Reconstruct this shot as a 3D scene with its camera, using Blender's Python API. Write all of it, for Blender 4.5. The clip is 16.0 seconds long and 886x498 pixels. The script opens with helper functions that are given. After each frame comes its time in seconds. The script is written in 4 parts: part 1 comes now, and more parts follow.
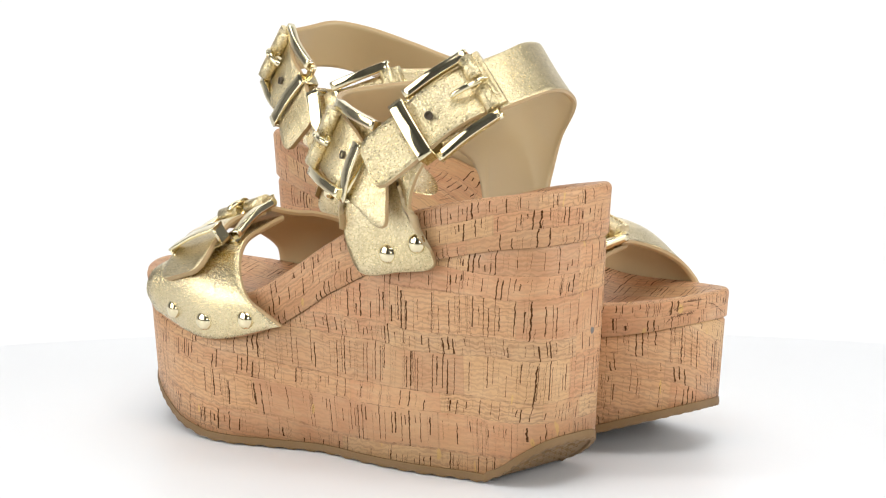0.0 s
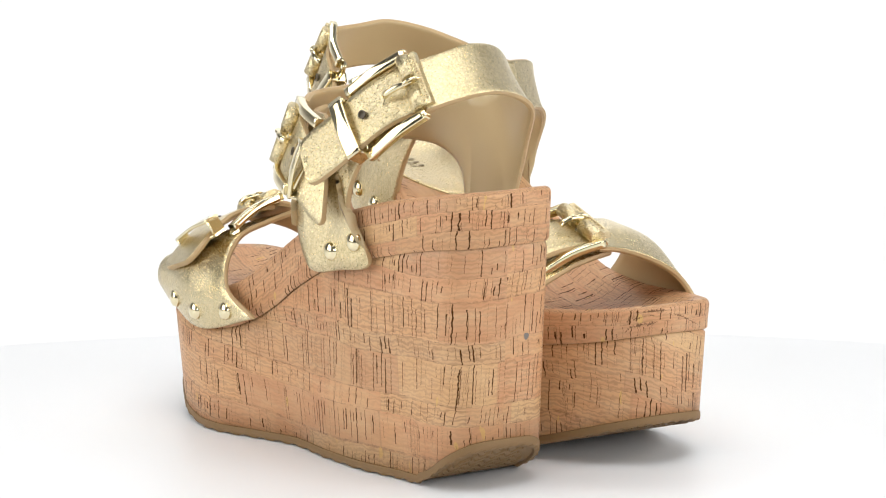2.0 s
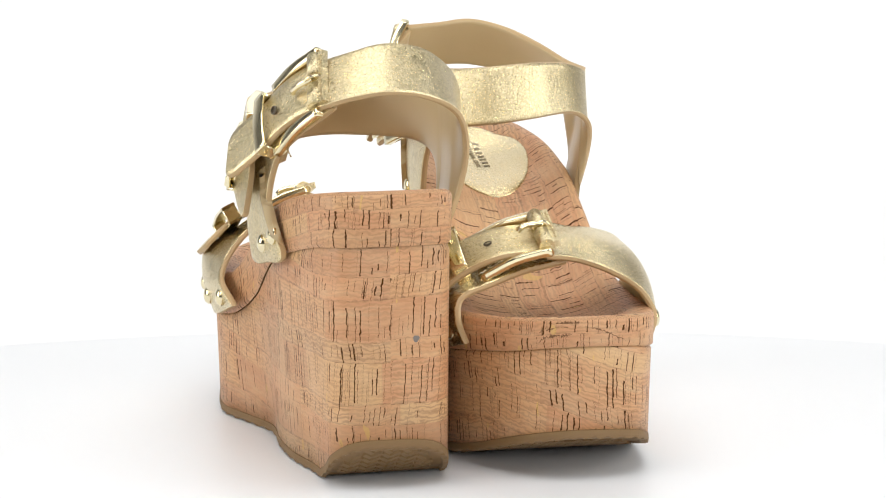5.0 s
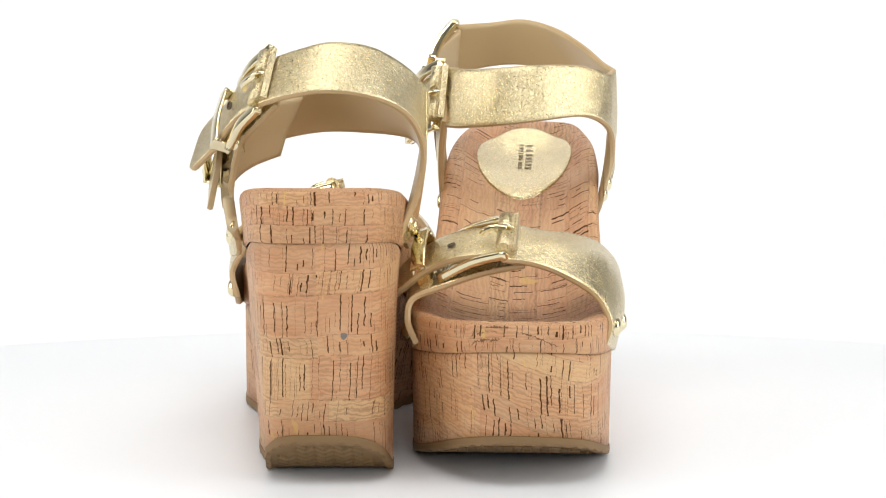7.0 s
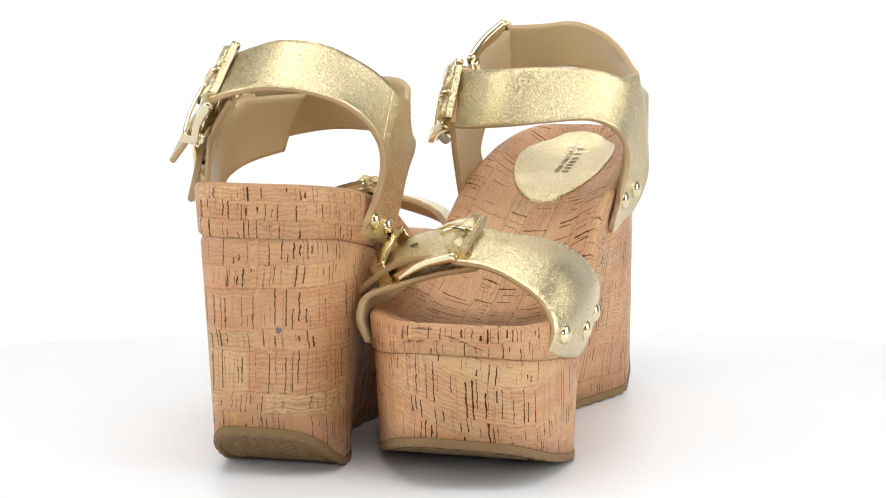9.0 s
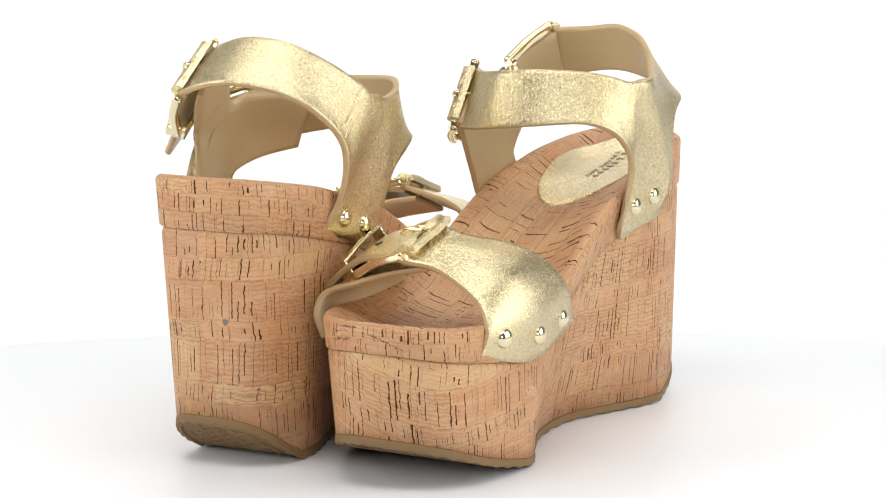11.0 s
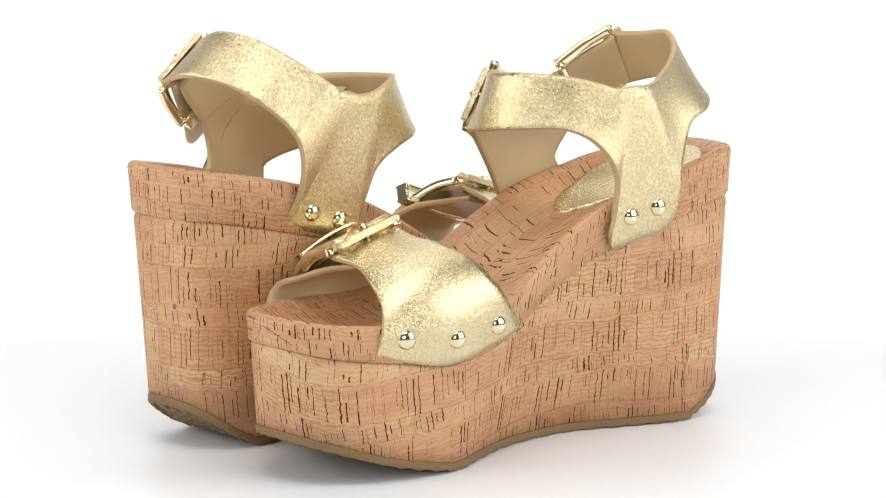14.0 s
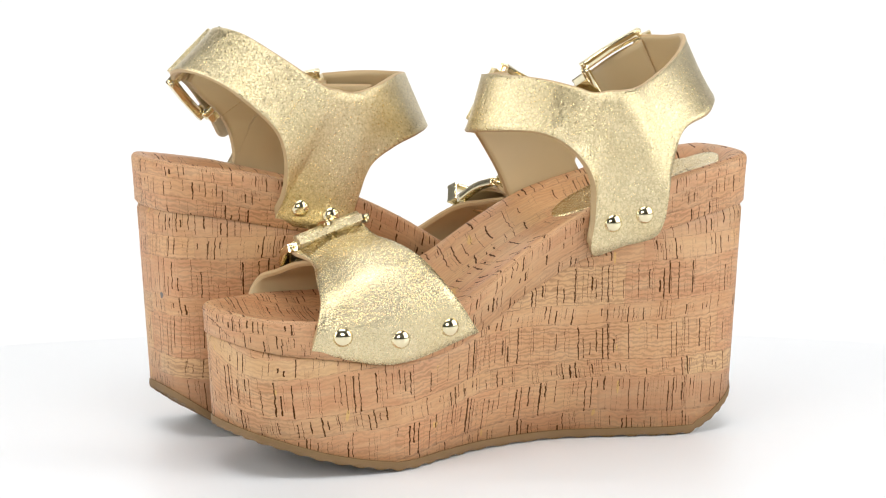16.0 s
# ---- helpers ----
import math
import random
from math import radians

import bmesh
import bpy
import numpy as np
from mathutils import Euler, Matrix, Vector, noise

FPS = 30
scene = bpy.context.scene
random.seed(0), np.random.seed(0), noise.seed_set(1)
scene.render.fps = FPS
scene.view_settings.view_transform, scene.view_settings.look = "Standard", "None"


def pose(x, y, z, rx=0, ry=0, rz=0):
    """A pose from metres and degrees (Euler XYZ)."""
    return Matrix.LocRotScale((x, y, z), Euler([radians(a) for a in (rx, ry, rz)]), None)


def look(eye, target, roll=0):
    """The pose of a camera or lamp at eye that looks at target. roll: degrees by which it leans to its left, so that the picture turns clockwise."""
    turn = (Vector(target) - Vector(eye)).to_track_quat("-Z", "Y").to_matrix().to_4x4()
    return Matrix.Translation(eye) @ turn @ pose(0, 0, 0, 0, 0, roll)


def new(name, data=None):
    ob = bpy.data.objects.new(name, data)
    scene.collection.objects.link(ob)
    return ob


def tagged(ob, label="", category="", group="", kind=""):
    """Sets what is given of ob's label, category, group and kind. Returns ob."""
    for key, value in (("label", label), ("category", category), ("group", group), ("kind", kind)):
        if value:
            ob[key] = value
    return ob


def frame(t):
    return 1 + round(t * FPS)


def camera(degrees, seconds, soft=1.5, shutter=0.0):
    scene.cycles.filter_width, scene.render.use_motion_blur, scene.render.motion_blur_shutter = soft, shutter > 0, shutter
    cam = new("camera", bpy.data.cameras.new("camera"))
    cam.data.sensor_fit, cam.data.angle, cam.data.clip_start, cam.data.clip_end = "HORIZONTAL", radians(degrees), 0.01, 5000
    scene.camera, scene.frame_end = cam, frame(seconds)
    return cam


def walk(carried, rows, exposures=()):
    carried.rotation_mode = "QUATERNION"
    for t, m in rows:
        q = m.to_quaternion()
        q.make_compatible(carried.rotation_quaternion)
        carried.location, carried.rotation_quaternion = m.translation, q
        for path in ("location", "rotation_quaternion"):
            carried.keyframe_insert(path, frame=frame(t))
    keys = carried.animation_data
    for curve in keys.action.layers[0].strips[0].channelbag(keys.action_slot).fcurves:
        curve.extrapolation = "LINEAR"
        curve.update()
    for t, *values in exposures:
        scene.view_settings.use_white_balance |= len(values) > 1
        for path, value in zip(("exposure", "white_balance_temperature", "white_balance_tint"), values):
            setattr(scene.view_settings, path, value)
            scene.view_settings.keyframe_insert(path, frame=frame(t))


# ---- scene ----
from mathutils.bvhtree import BVHTree

# ---------------------------------------------------------------- camera
S = 1.12                       # metres per plan unit; both sandals then are 24 cm long
EYE = (0.0, -S, 0.227 * S)
PITCH, YAW = radians(9.007), radians(0.1125)
AIM = (EYE[0] + math.sin(YAW) * math.cos(PITCH), EYE[1] + math.cos(YAW) * math.cos(PITCH), EYE[2] - math.sin(PITCH))
cam = camera(19.034, 16.0, soft=1.1)
STILL = look(EYE, AIM, -0.15)
walk(cam, [(0.0, STILL), (16.0, STILL)])
scene.view_settings.exposure = 0.0

# ---------------------------------------------------------------- world and lamps
world = bpy.data.worlds.new("studio_air")
scene.world = world
world.use_nodes = True
world.node_tree.nodes["Background"].inputs["Color"].default_value = (1.0, 0.995, 0.985, 1)
world.node_tree.nodes["Background"].inputs["Strength"].default_value = 0.20


def softbox(name, eye, target, sx, sy, watts, colour=(1, 0.995, 0.985)):
    d = bpy.data.lights.new(name, "AREA")
    d.shape, d.size, d.size_y, d.energy, d.color = "RECTANGLE", sx, sy, watts, colour
    ob = new(name, d)
    ob.matrix_world = look(eye, target)
    return ob


softbox("softbox_above", (0.0, -0.42, 1.08), (0, -0.12, 0), 0.9, 0.60, 6.9)
softbox("softbox_west", (-1.05, -0.30, 0.48), (0, 0, 0.08), 0.8, 0.8, 7.6)
softbox("softbox_east", (1.05, -0.30, 0.48), (0, 0, 0.08), 0.8, 0.8, 7.6)
softbox("softbox_front", (0.25, -1.60, 0.55), (0, 0, 0.03), 0.6, 0.36, 5.9)
# unseen fill, added only to lift the backdrop paper to white
softbox("backdrop_fill", (0.0, 0.75, 1.6), (0, 1.9, 0.55), 1.8, 0.5, 26.0)


# ---------------------------------------------------------------- materials
def material(name, rough=0.5, metal=0.0, colour=(0.8, 0.8, 0.8)):
    m = bpy.data.materials.new(name)
    m.use_nodes = True
    b = m.node_tree.nodes["Principled BSDF"]
    b.inputs["Roughness"].default_value, b.inputs["Metallic"].default_value = rough, metal
    b.inputs["Base Color"].default_value = (*colour, 1)
    return m, m.node_tree, b


def node(nt, kind, **inputs):
    n = nt.nodes.new(kind)
    for k, v in inputs.items():
        n.inputs[k.replace("_", " ")].default_value = v
    return n


def calc(nt, op, a, b=None, c=None, clamp=False):
    n = nt.nodes.new("ShaderNodeMath")
    n.operation, n.use_clamp = op, clamp
    for i, v in enumerate((a, b, c)):
        if v is None:
            continue
        if isinstance(v, (int, float)):
            n.inputs[i].default_value = v
        else:
            nt.links.new(v, n.inputs[i])
    return n.outputs[0]


def ramp(nt, fac, stops):
    n = nt.nodes.new("ShaderNodeValToRGB")
    while len(n.color_ramp.elements) < len(stops):
        n.color_ramp.elements.new(0.5)
    for e, (p, c) in zip(n.color_ramp.elements, stops):
        e.position, e.color = p, (*c, 1)
    nt.links.new(fac, n.inputs[0])
    return n.outputs[0]


def blend(nt, fac, a, b, how="MIX"):
    n = nt.nodes.new("ShaderNodeMix")
    n.data_type, n.blend_type = "RGBA", how
    for sock, v in ((n.inputs[0], fac), (n.inputs[6], a), (n.inputs[7], b)):
        if isinstance(v, (int, float)):
            sock.default_value = v
        elif isinstance(v, tuple):
            sock.default_value = (*v, 1)
        else:
            nt.links.new(v, sock)
    return n.outputs[2]


def bump(nt, height, bsdf, strength, distance):
    n = node(nt, "ShaderNodeBump", Strength=strength, Distance=distance)
    nt.links.new(height, n.inputs["Height"])
    nt.links.new(n.outputs[0], bsdf.inputs["Normal"])


def combine(nt, x, y, z=0.0):
    n = nt.nodes.new("ShaderNodeCombineXYZ")
    for i, v in enumerate((x, y, z)):
        if isinstance(v, (int, float)):
            n.inputs[i].default_value = v
        else:
            nt.links.new(v, n.inputs[i])
    return n.outputs[0]


def noise_at(nt, vec, scale, detail=3.0, rough=0.55):
    n = node(nt, "ShaderNodeTexNoise", Scale=scale, Detail=detail, Roughness=rough)
    nt.links.new(vec, n.inputs["Vector"])
    return n.outputs["Fac"]


def cork(name, row=0.0122, crack_rate=400.0, crack_wide=0.082, seed=0.0):
    """Cork veneer: strips laid in rows, wavy growth lines along them, short dark cracks across them."""
    m, nt, b = material(name, 0.52)
    uv = nt.nodes.new("ShaderNodeUVMap")
    uv.uv_map = "veneer"
    sep = nt.nodes.new("ShaderNodeSeparateXYZ")
    nt.links.new(uv.outputs[0], sep.inputs[0])
    u, v = sep.outputs[0], calc(nt, "ADD", sep.outputs[1], seed)
    flat = combine(nt, u, v)
    wob = noise_at(nt, flat, 14.0, 2.0)
    fine = noise_at(nt, flat, 520.0, 3.0)
    v2 = calc(nt, "ADD", v, calc(nt, "MULTIPLY", calc(nt, "SUBTRACT", wob, 0.5), 0.008))
    v2 = calc(nt, "ADD", v2, calc(nt, "MULTIPLY", calc(nt, "SUBTRACT", fine, 0.5), 0.0011))
    rows = calc(nt, "DIVIDE", v2, row)
    # strips of uneven height
    rows = calc(nt, "ADD", rows, calc(nt, "MULTIPLY", calc(nt, "SINE", calc(nt, "MULTIPLY", rows, 2.73)), 0.21))
    r = calc(nt, "FLOOR", rows)
    inrow = calc(nt, "SUBTRACT", rows, r)
    rnd = nt.nodes.new("ShaderNodeTexWhiteNoise")
    rnd.noise_dimensions = "1D"
    nt.links.new(r, rnd.inputs["W"])
    # each row is cut into strips of uneven length
    lengths = calc(nt, "ADD", 8.0, calc(nt, "MULTIPLY", rnd.outputs["Value"], 14.0))
    along = calc(nt, "ADD", calc(nt, "MULTIPLY", u, lengths), calc(nt, "MULTIPLY", r, 7.31))
    brick = calc(nt, "FLOOR", along)
    pick = nt.nodes.new("ShaderNodeTexWhiteNoise")
    pick.noise_dimensions = "2D"
    nt.links.new(combine(nt, brick, r), pick.inputs["Vector"])
    tone = ramp(nt, pick.outputs["Value"], [(0.0, (0.555, 0.276, 0.130)), (0.3, (0.590, 0.296, 0.141)), (0.6, (0.58, 0.306, 0.143)), (0.85, (0.61, 0.336, 0.158)), (1.0, (0.62, 0.375, 0.178))])
    # growth lines along the strip
    wavy = calc(nt, "ADD", calc(nt, "MULTIPLY", v2, 1000.0), calc(nt, "MULTIPLY", noise_at(nt, combine(nt, calc(nt, "MULTIPLY", u, 190.0), calc(nt, "MULTIPLY", v, 300.0), r), 1.0, 2.0), 5.0))
    lines = calc(nt, "SINE", calc(nt, "MULTIPLY", wavy, 3.3))
    hue = node(nt, "ShaderNodeSeparateColor")
    nt.links.new(pick.outputs["Color"], hue.inputs[0])
    ply = noise_at(nt, combine(nt, calc(nt, "MULTIPLY", u, 26.0), calc(nt, "MULTIPLY", v2, 330.0), r), 1.0, 3.0)
    strength = calc(nt, "MULTIPLY", calc(nt, "ADD", 0.14, calc(nt, "MULTIPLY", hue.outputs[1], 0.42)), calc(nt, "MULTIPLY", calc(nt, "ADD", lines, 0.4), calc(nt, "MULTIPLY", ply, 1.6)))
    tone = blend(nt, calc(nt, "ADD", 0.06, strength, clamp=True), tone, (0.31, 0.150, 0.066))
    tone = blend(nt, calc(nt, "MULTIPLY", calc(nt, "SUBTRACT", ply, 0.5, clamp=True), 1.5), tone, (0.70, 0.465, 0.26))
    # some strips are greyed
    tone = blend(nt, calc(nt, "MULTIPLY", calc(nt, "GREATER_THAN", hue.outputs[2], 0.80), calc(nt, "MULTIPLY", ply, 0.35)), tone, (0.36, 0.22, 0.125))
    mott = noise_at(nt, combine(nt, calc(nt, "MULTIPLY", u, 0.6), v, 3.0), 95.0, 4.0)
    tone = blend(nt, calc(nt, "MULTIPLY", calc(nt, "SUBTRACT", mott, 0.42, clamp=True), 0.9), tone, (0.71, 0.50, 0.29))
    pale = noise_at(nt, combine(nt, calc(nt, "MULTIPLY", u, 0.7), v, 17.0), 26.0, 2.0)
    tone = blend(nt, calc(nt, "MULTIPLY", calc(nt, "SUBTRACT", pale, 0.54, clamp=True), 2.2, clamp=True), tone, (0.65, 0.435, 0.215))
    speck = noise_at(nt, combine(nt, calc(nt, "MULTIPLY", u, 0.45), v, 8.0), 1300.0, 3.0, 0.7)
    tone = blend(nt, calc(nt, "MULTIPLY", calc(nt, "SUBTRACT", speck, 0.55, clamp=True), 1.6), tone, (0.33, 0.17, 0.075))
    # cracks across the strip, a few crowded together, leaning a little
    slant = calc(nt, "MULTIPLY", inrow, calc(nt, "MULTIPLY", calc(nt, "SUBTRACT", rnd.outputs["Value"], 0.3), 0.0022))
    jag = calc(nt, "MULTIPLY", calc(nt, "SUBTRACT", noise_at(nt, flat, 420.0, 2.0), 0.5), 0.0014)
    x = calc(nt, "ADD", calc(nt, "ADD", u, slant), jag)
    vor = nt.nodes.new("ShaderNodeTexVoronoi")
    vor.voronoi_dimensions, vor.feature = "1D", "F1"
    vor.inputs["Scale"].default_value = 1.0
    nt.links.new(calc(nt, "ADD", calc(nt, "MULTIPLY", x, crack_rate), calc(nt, "MULTIPLY", r, 41.7)), vor.inputs["W"])
    some = node(nt, "ShaderNodeSeparateColor")
    nt.links.new(vor.outputs["Color"], some.inputs[0])
    patch = noise_at(nt, combine(nt, u, calc(nt, "MULTIPLY", r, 0.37), 5.0), 45.0, 2.0)
    grow = calc(nt, "MULTIPLY", calc(nt, "SUBTRACT", calc(nt, "ADD", some.outputs[0], patch), 0.71, clamp=True), crack_wide * 2.5)
    # a crack covers only a stretch of its row
    ext = calc(nt, "ABSOLUTE", calc(nt, "SUBTRACT", inrow, calc(nt, "ADD", 0.3, calc(nt, "MULTIPLY", some.outputs[1], 0.4))))
    keep = calc(nt, "LESS_THAN", ext, calc(nt, "ADD", 0.12, calc(nt, "MULTIPLY", some.outputs[2], 0.42)))
    wide = calc(nt, "MULTIPLY", grow, calc(nt, "ADD", 0.35, noise_at(nt, flat, 260.0, 2.0)))
    mask = calc(nt, "MULTIPLY", calc(nt, "SMOOTH_MIN", 1.0, calc(nt, "MULTIPLY", calc(nt, "SUBTRACT", wide, vor.outputs["Distance"], clamp=True), 70.0), 0.1), keep, clamp=True)
    # crowds of hair-fine cracks
    fx = calc(nt, "ADD", calc(nt, "MULTIPLY", x, crack_rate * 3.1), calc(nt, "MULTIPLY", r, 17.3))
    hair = nt.nodes.new("ShaderNodeTexVoronoi")
    hair.voronoi_dimensions, hair.feature = "1D", "F1"
    hair.inputs["Scale"].default_value = 1.0
    nt.links.new(fx, hair.inputs["W"])
    hcol = node(nt, "ShaderNodeSeparateColor")
    nt.links.new(hair.outputs["Color"], hcol.inputs[0])
    crowd = noise_at(nt, combine(nt, u, calc(nt, "MULTIPLY", r, 0.53), 11.0), 60.0, 2.0)
    hgrow = calc(nt, "MULTIPLY", calc(nt, "SUBTRACT", calc(nt, "ADD", calc(nt, "MULTIPLY", hcol.outputs[0], 0.5), crowd), 0.80, clamp=True), 0.75)
    hgrow = calc(nt, "MULTIPLY", hgrow, calc(nt, "ADD", 0.3, noise_at(nt, flat, 330.0, 2.0)))
    hlen = calc(nt, "LESS_THAN", calc(nt, "ABSOLUTE", calc(nt, "SUBTRACT", inrow, hcol.outputs[1])), calc(nt, "ADD", 0.15, calc(nt, "MULTIPLY", hcol.outputs[2], 0.6)))
    hmask = calc(nt, "MULTIPLY", calc(nt, "MULTIPLY", calc(nt, "SUBTRACT", hgrow, hair.outputs["Distance"], clamp=True), 14.0), hlen, clamp=True)
    mask = calc(nt, "MAXIMUM", mask, calc(nt, "MULTIPLY", hmask, 0.85))
    # strip joints
    worn = noise_at(nt, flat, 330.0, 3.0, 0.7)
    edge = calc(nt, "MULTIPLY", calc(nt, "LESS_THAN", inrow, 0.045), calc(nt, "MULTIPLY", calc(nt, "SUBTRACT", worn, 0.40, clamp=True), 2.6))
    butt = calc(nt, "MULTIPLY", calc(nt, "LESS_THAN", calc(nt, "SUBTRACT", along, brick), 0.010), calc(nt, "MULTIPLY", worn, 0.25))
    tone = blend(nt, calc(nt, "MAXIMUM", edge, butt, clamp=True), tone, (0.21, 0.098, 0.042))
    # pale ochre flecks of bark beside some cracks
    fleck = calc(nt, "MULTIPLY", calc(nt, "GREATER_THAN", noise_at(nt, combine(nt, calc(nt, "MULTIPLY", u, 3.0), v, 9.0), 70.0, 1.0), 0.735), 0.6)
    tone = blend(nt, fleck, tone, (0.66, 0.42, 0.12))
    tone = blend(nt, mask, tone, (0.085, 0.034, 0.013))
    nt.links.new(tone, b.inputs["Base Color"])
    h = calc(nt, "SUBTRACT", calc(nt, "MULTIPLY", lines, 0.04), calc(nt, "MULTIPLY", mask, 1.0))
    h = calc(nt, "SUBTRACT", h, calc(nt, "MULTIPLY", edge, 0.6))
    bump(nt, h, b, 0.5, 0.0003)
    nt.links.new(calc(nt, "SUBTRACT", 0.5, calc(nt, "MULTIPLY", mask, 0.45)), b.inputs["Specular IOR Level"])
    nt.links.new(calc(nt, "ADD", 0.40, calc(nt, "MULTIPLY", speck, 0.16)), b.inputs["Roughness"])
    return m


CORK = cork("cork_veneer")
CORK_RIM = cork("cork_edge", row=0.0100, seed=0.337)
CORK_BED = cork("cork_footbed", row=0.0115, crack_rate=330.0, crack_wide=0.064, seed=0.71)


# thin: strength of the wrinkle shade painted into the foil colour
def gold_leather(name, size, deep, satin, thin):
    m, nt, b = material(name, 0.36, 1.0)
    tc = nt.nodes.new("ShaderNodeTexCoord").outputs["Object"]
    dist = nt.nodes.new("ShaderNodeVectorMath")
    dist.operation = "ADD"
    warp = node(nt, "ShaderNodeTexNoise", Scale=420.0, Detail=2.0)
    nt.links.new(tc, warp.inputs["Vector"])
    half = nt.nodes.new("ShaderNodeVectorMath")
    half.operation = "SCALE"
    half.inputs["Scale"].default_value = 0.0022
    nt.links.new(warp.outputs["Color"], half.inputs[0])
    nt.links.new(tc, dist.inputs[0])
    nt.links.new(half.outputs[0], dist.inputs[1])
    vor = node(nt, "ShaderNodeTexVoronoi", Scale=size)
    vor.feature = "DISTANCE_TO_EDGE"
    nt.links.new(dist.outputs[0], vor.inputs["Vector"])
    big = noise_at(nt, tc, 60.0, 3.0)
    grain = noise_at(nt, tc, 1500.0, 2.0)
    # worm-like wrinkles between the cells
    worm = calc(nt, "ABSOLUTE", calc(nt, "SUBTRACT", noise_at(nt, tc, size * 0.62, 2.0, 0.6), 0.5))
    cell = calc(nt, "MINIMUM", calc(nt, "MULTIPLY", vor.outputs["Distance"], 3.2), 0.7)
    h = calc(nt, "ADD", calc(nt, "ADD", cell, calc(nt, "MULTIPLY", calc(nt, "MINIMUM", worm, 0.14), 5.0)), calc(nt, "MULTIPLY", grain, 0.20))
    amount = calc(nt, "ADD", 0.50, calc(nt, "MULTIPLY", big, 0.5))
    bump(nt, calc(nt, "MULTIPLY", h, amount), b, 1.0, deep)
    foil = ramp(nt, big, [(0.3, (0.73, 0.61, 0.36)), (0.7, (0.80, 0.69, 0.445))])
    # wrinkle shade painted into the foil colour, on top of the bump
    crease_shade = calc(nt, "SUBTRACT", 1.0, calc(nt, "MULTIPLY", calc(nt, "MINIMUM", worm, 0.10), 10.0), clamp=True)
    nt.links.new(blend(nt, calc(nt, "MULTIPLY", crease_shade, thin), foil, (0.40, 0.305, 0.145)), b.inputs["Base Color"])
    nt.links.new(calc(nt, "ADD", satin, calc(nt, "MULTIPLY", grain, 0.14)), b.inputs["Roughness"])
    return m


def tan_leather(name, colour, rough):
    m, nt, b = material(name, rough)
    tc = nt.nodes.new("ShaderNodeTexCoord").outputs["Object"]
    n1, n2 = noise_at(nt, tc, 35.0, 3.0), noise_at(nt, tc, 1400.0, 2.0)
    dark = tuple(c * 0.86 for c in colour)
    nt.links.new(blend(nt, n1, dark, colour), b.inputs["Base Color"])
    bump(nt, n2, b, 0.12, 0.0002)
    return m


def plain(name, colour, rough, metal=0.0, grain=300.0, depth=0.0001, mottle=0.9):
    m, nt, b = material(name, rough, metal, colour)
    tc = nt.nodes.new("ShaderNodeTexCoord").outputs["Object"]
    n1 = noise_at(nt, tc, grain, 3.0)
    nt.links.new(blend(nt, n1, tuple(c * mottle for c in colour), colour), b.inputs["Base Color"])
    nt.links.new(calc(nt, "ADD", rough - 0.02, calc(nt, "MULTIPLY", n1, 0.05)), b.inputs["Roughness"])
    if depth:
        bump(nt, n1, b, 0.2, depth)
    return m


GOLD = gold_leather("gold_crinkled_leather", 860.0, 0.00014, 0.22, 0.44)
GOLD_FINE = gold_leather("gold_grained_leather", 980.0, 0.00009, 0.20, 0.32)
LINING = tan_leather("beige_lining", (0.60, 0.465, 0.262), 0.34)
EDGE = tan_leather("tan_cut_edge", (0.52, 0.36, 0.18), 0.5)
METAL = plain("polished_gold_metal", (0.88, 0.78, 0.52), 0.09, 1.0, 60.0, 0.0)
RUBBER = plain("brown_rubber", (0.215, 0.125, 0.048), 0.62, 0.0, 700.0)
DARK = plain("dark_hole_engraving", (0.10, 0.075, 0.045), 0.5, 0.0, 300.0, 0.0)
PRINT = plain("grey_brown_print", (0.30, 0.24, 0.14), 0.5, 0.0, 300.0, 0.0)
SCUFF = plain("grey_scuff", (0.20, 0.17, 0.15), 0.6, 0.0, 500.0, 0.0)
BARK = plain("dark_bark", (0.20, 0.095, 0.040), 0.7, 0.0, 900.0, 0.0)
THREAD = plain("beige_thread", (0.62, 0.48, 0.26), 0.7, 0.0, 900.0)
WHITE = plain("white_acrylic", (0.812, 0.828, 0.848), 0.42, 0.0, 30.0, 0.0, 0.99)
PAPER = plain("white_backdrop_paper", (0.84, 0.84, 0.84), 0.8, 0.0, 40.0, 0.0, 0.99)
BOUNCE_GREY = plain("grey_bounce_wall", (0.40, 0.40, 0.40), 0.8, 0.0, 20.0, 0.0)


# ---------------------------------------------------------------- mesh helpers
def part(name, bm, mats, parent, label=""):
    me = bpy.data.meshes.new(name)
    bm.to_mesh(me)
    bm.free()
    for m in (mats if isinstance(mats, (list, tuple)) else [mats]):
        me.materials.append(m)
    ob = new(name, me)
    ob.parent = parent
    if label:
        ob["label"] = label
    return ob


def smooth(bm):
    for f in bm.faces:
        f.smooth = True
    return bm


def catmull(pts, n, closed=False):
    """Points along a smooth curve through pts, n steps to a span."""
    p = np.array(pts, float)
    k = len(p)
    out = []
    for i in range(k if closed else k - 1):
        a, b = p[i], p[(i + 1) % k]
        z = p[(i - 1) % k] if closed or i else 2 * a - b
        c = p[(i + 2) % k] if closed or i + 2 < k else 2 * b - a
        for j in range(n):
            t = j / n
            out.append(0.5 * (2 * a + (b - z) * t + (2 * z - 5 * a + 4 * b - c) * t * t + (3 * a - z - 3 * b + c) * t ** 3))
    if not closed:
        out.append(p[-1])
    return np.array(out)


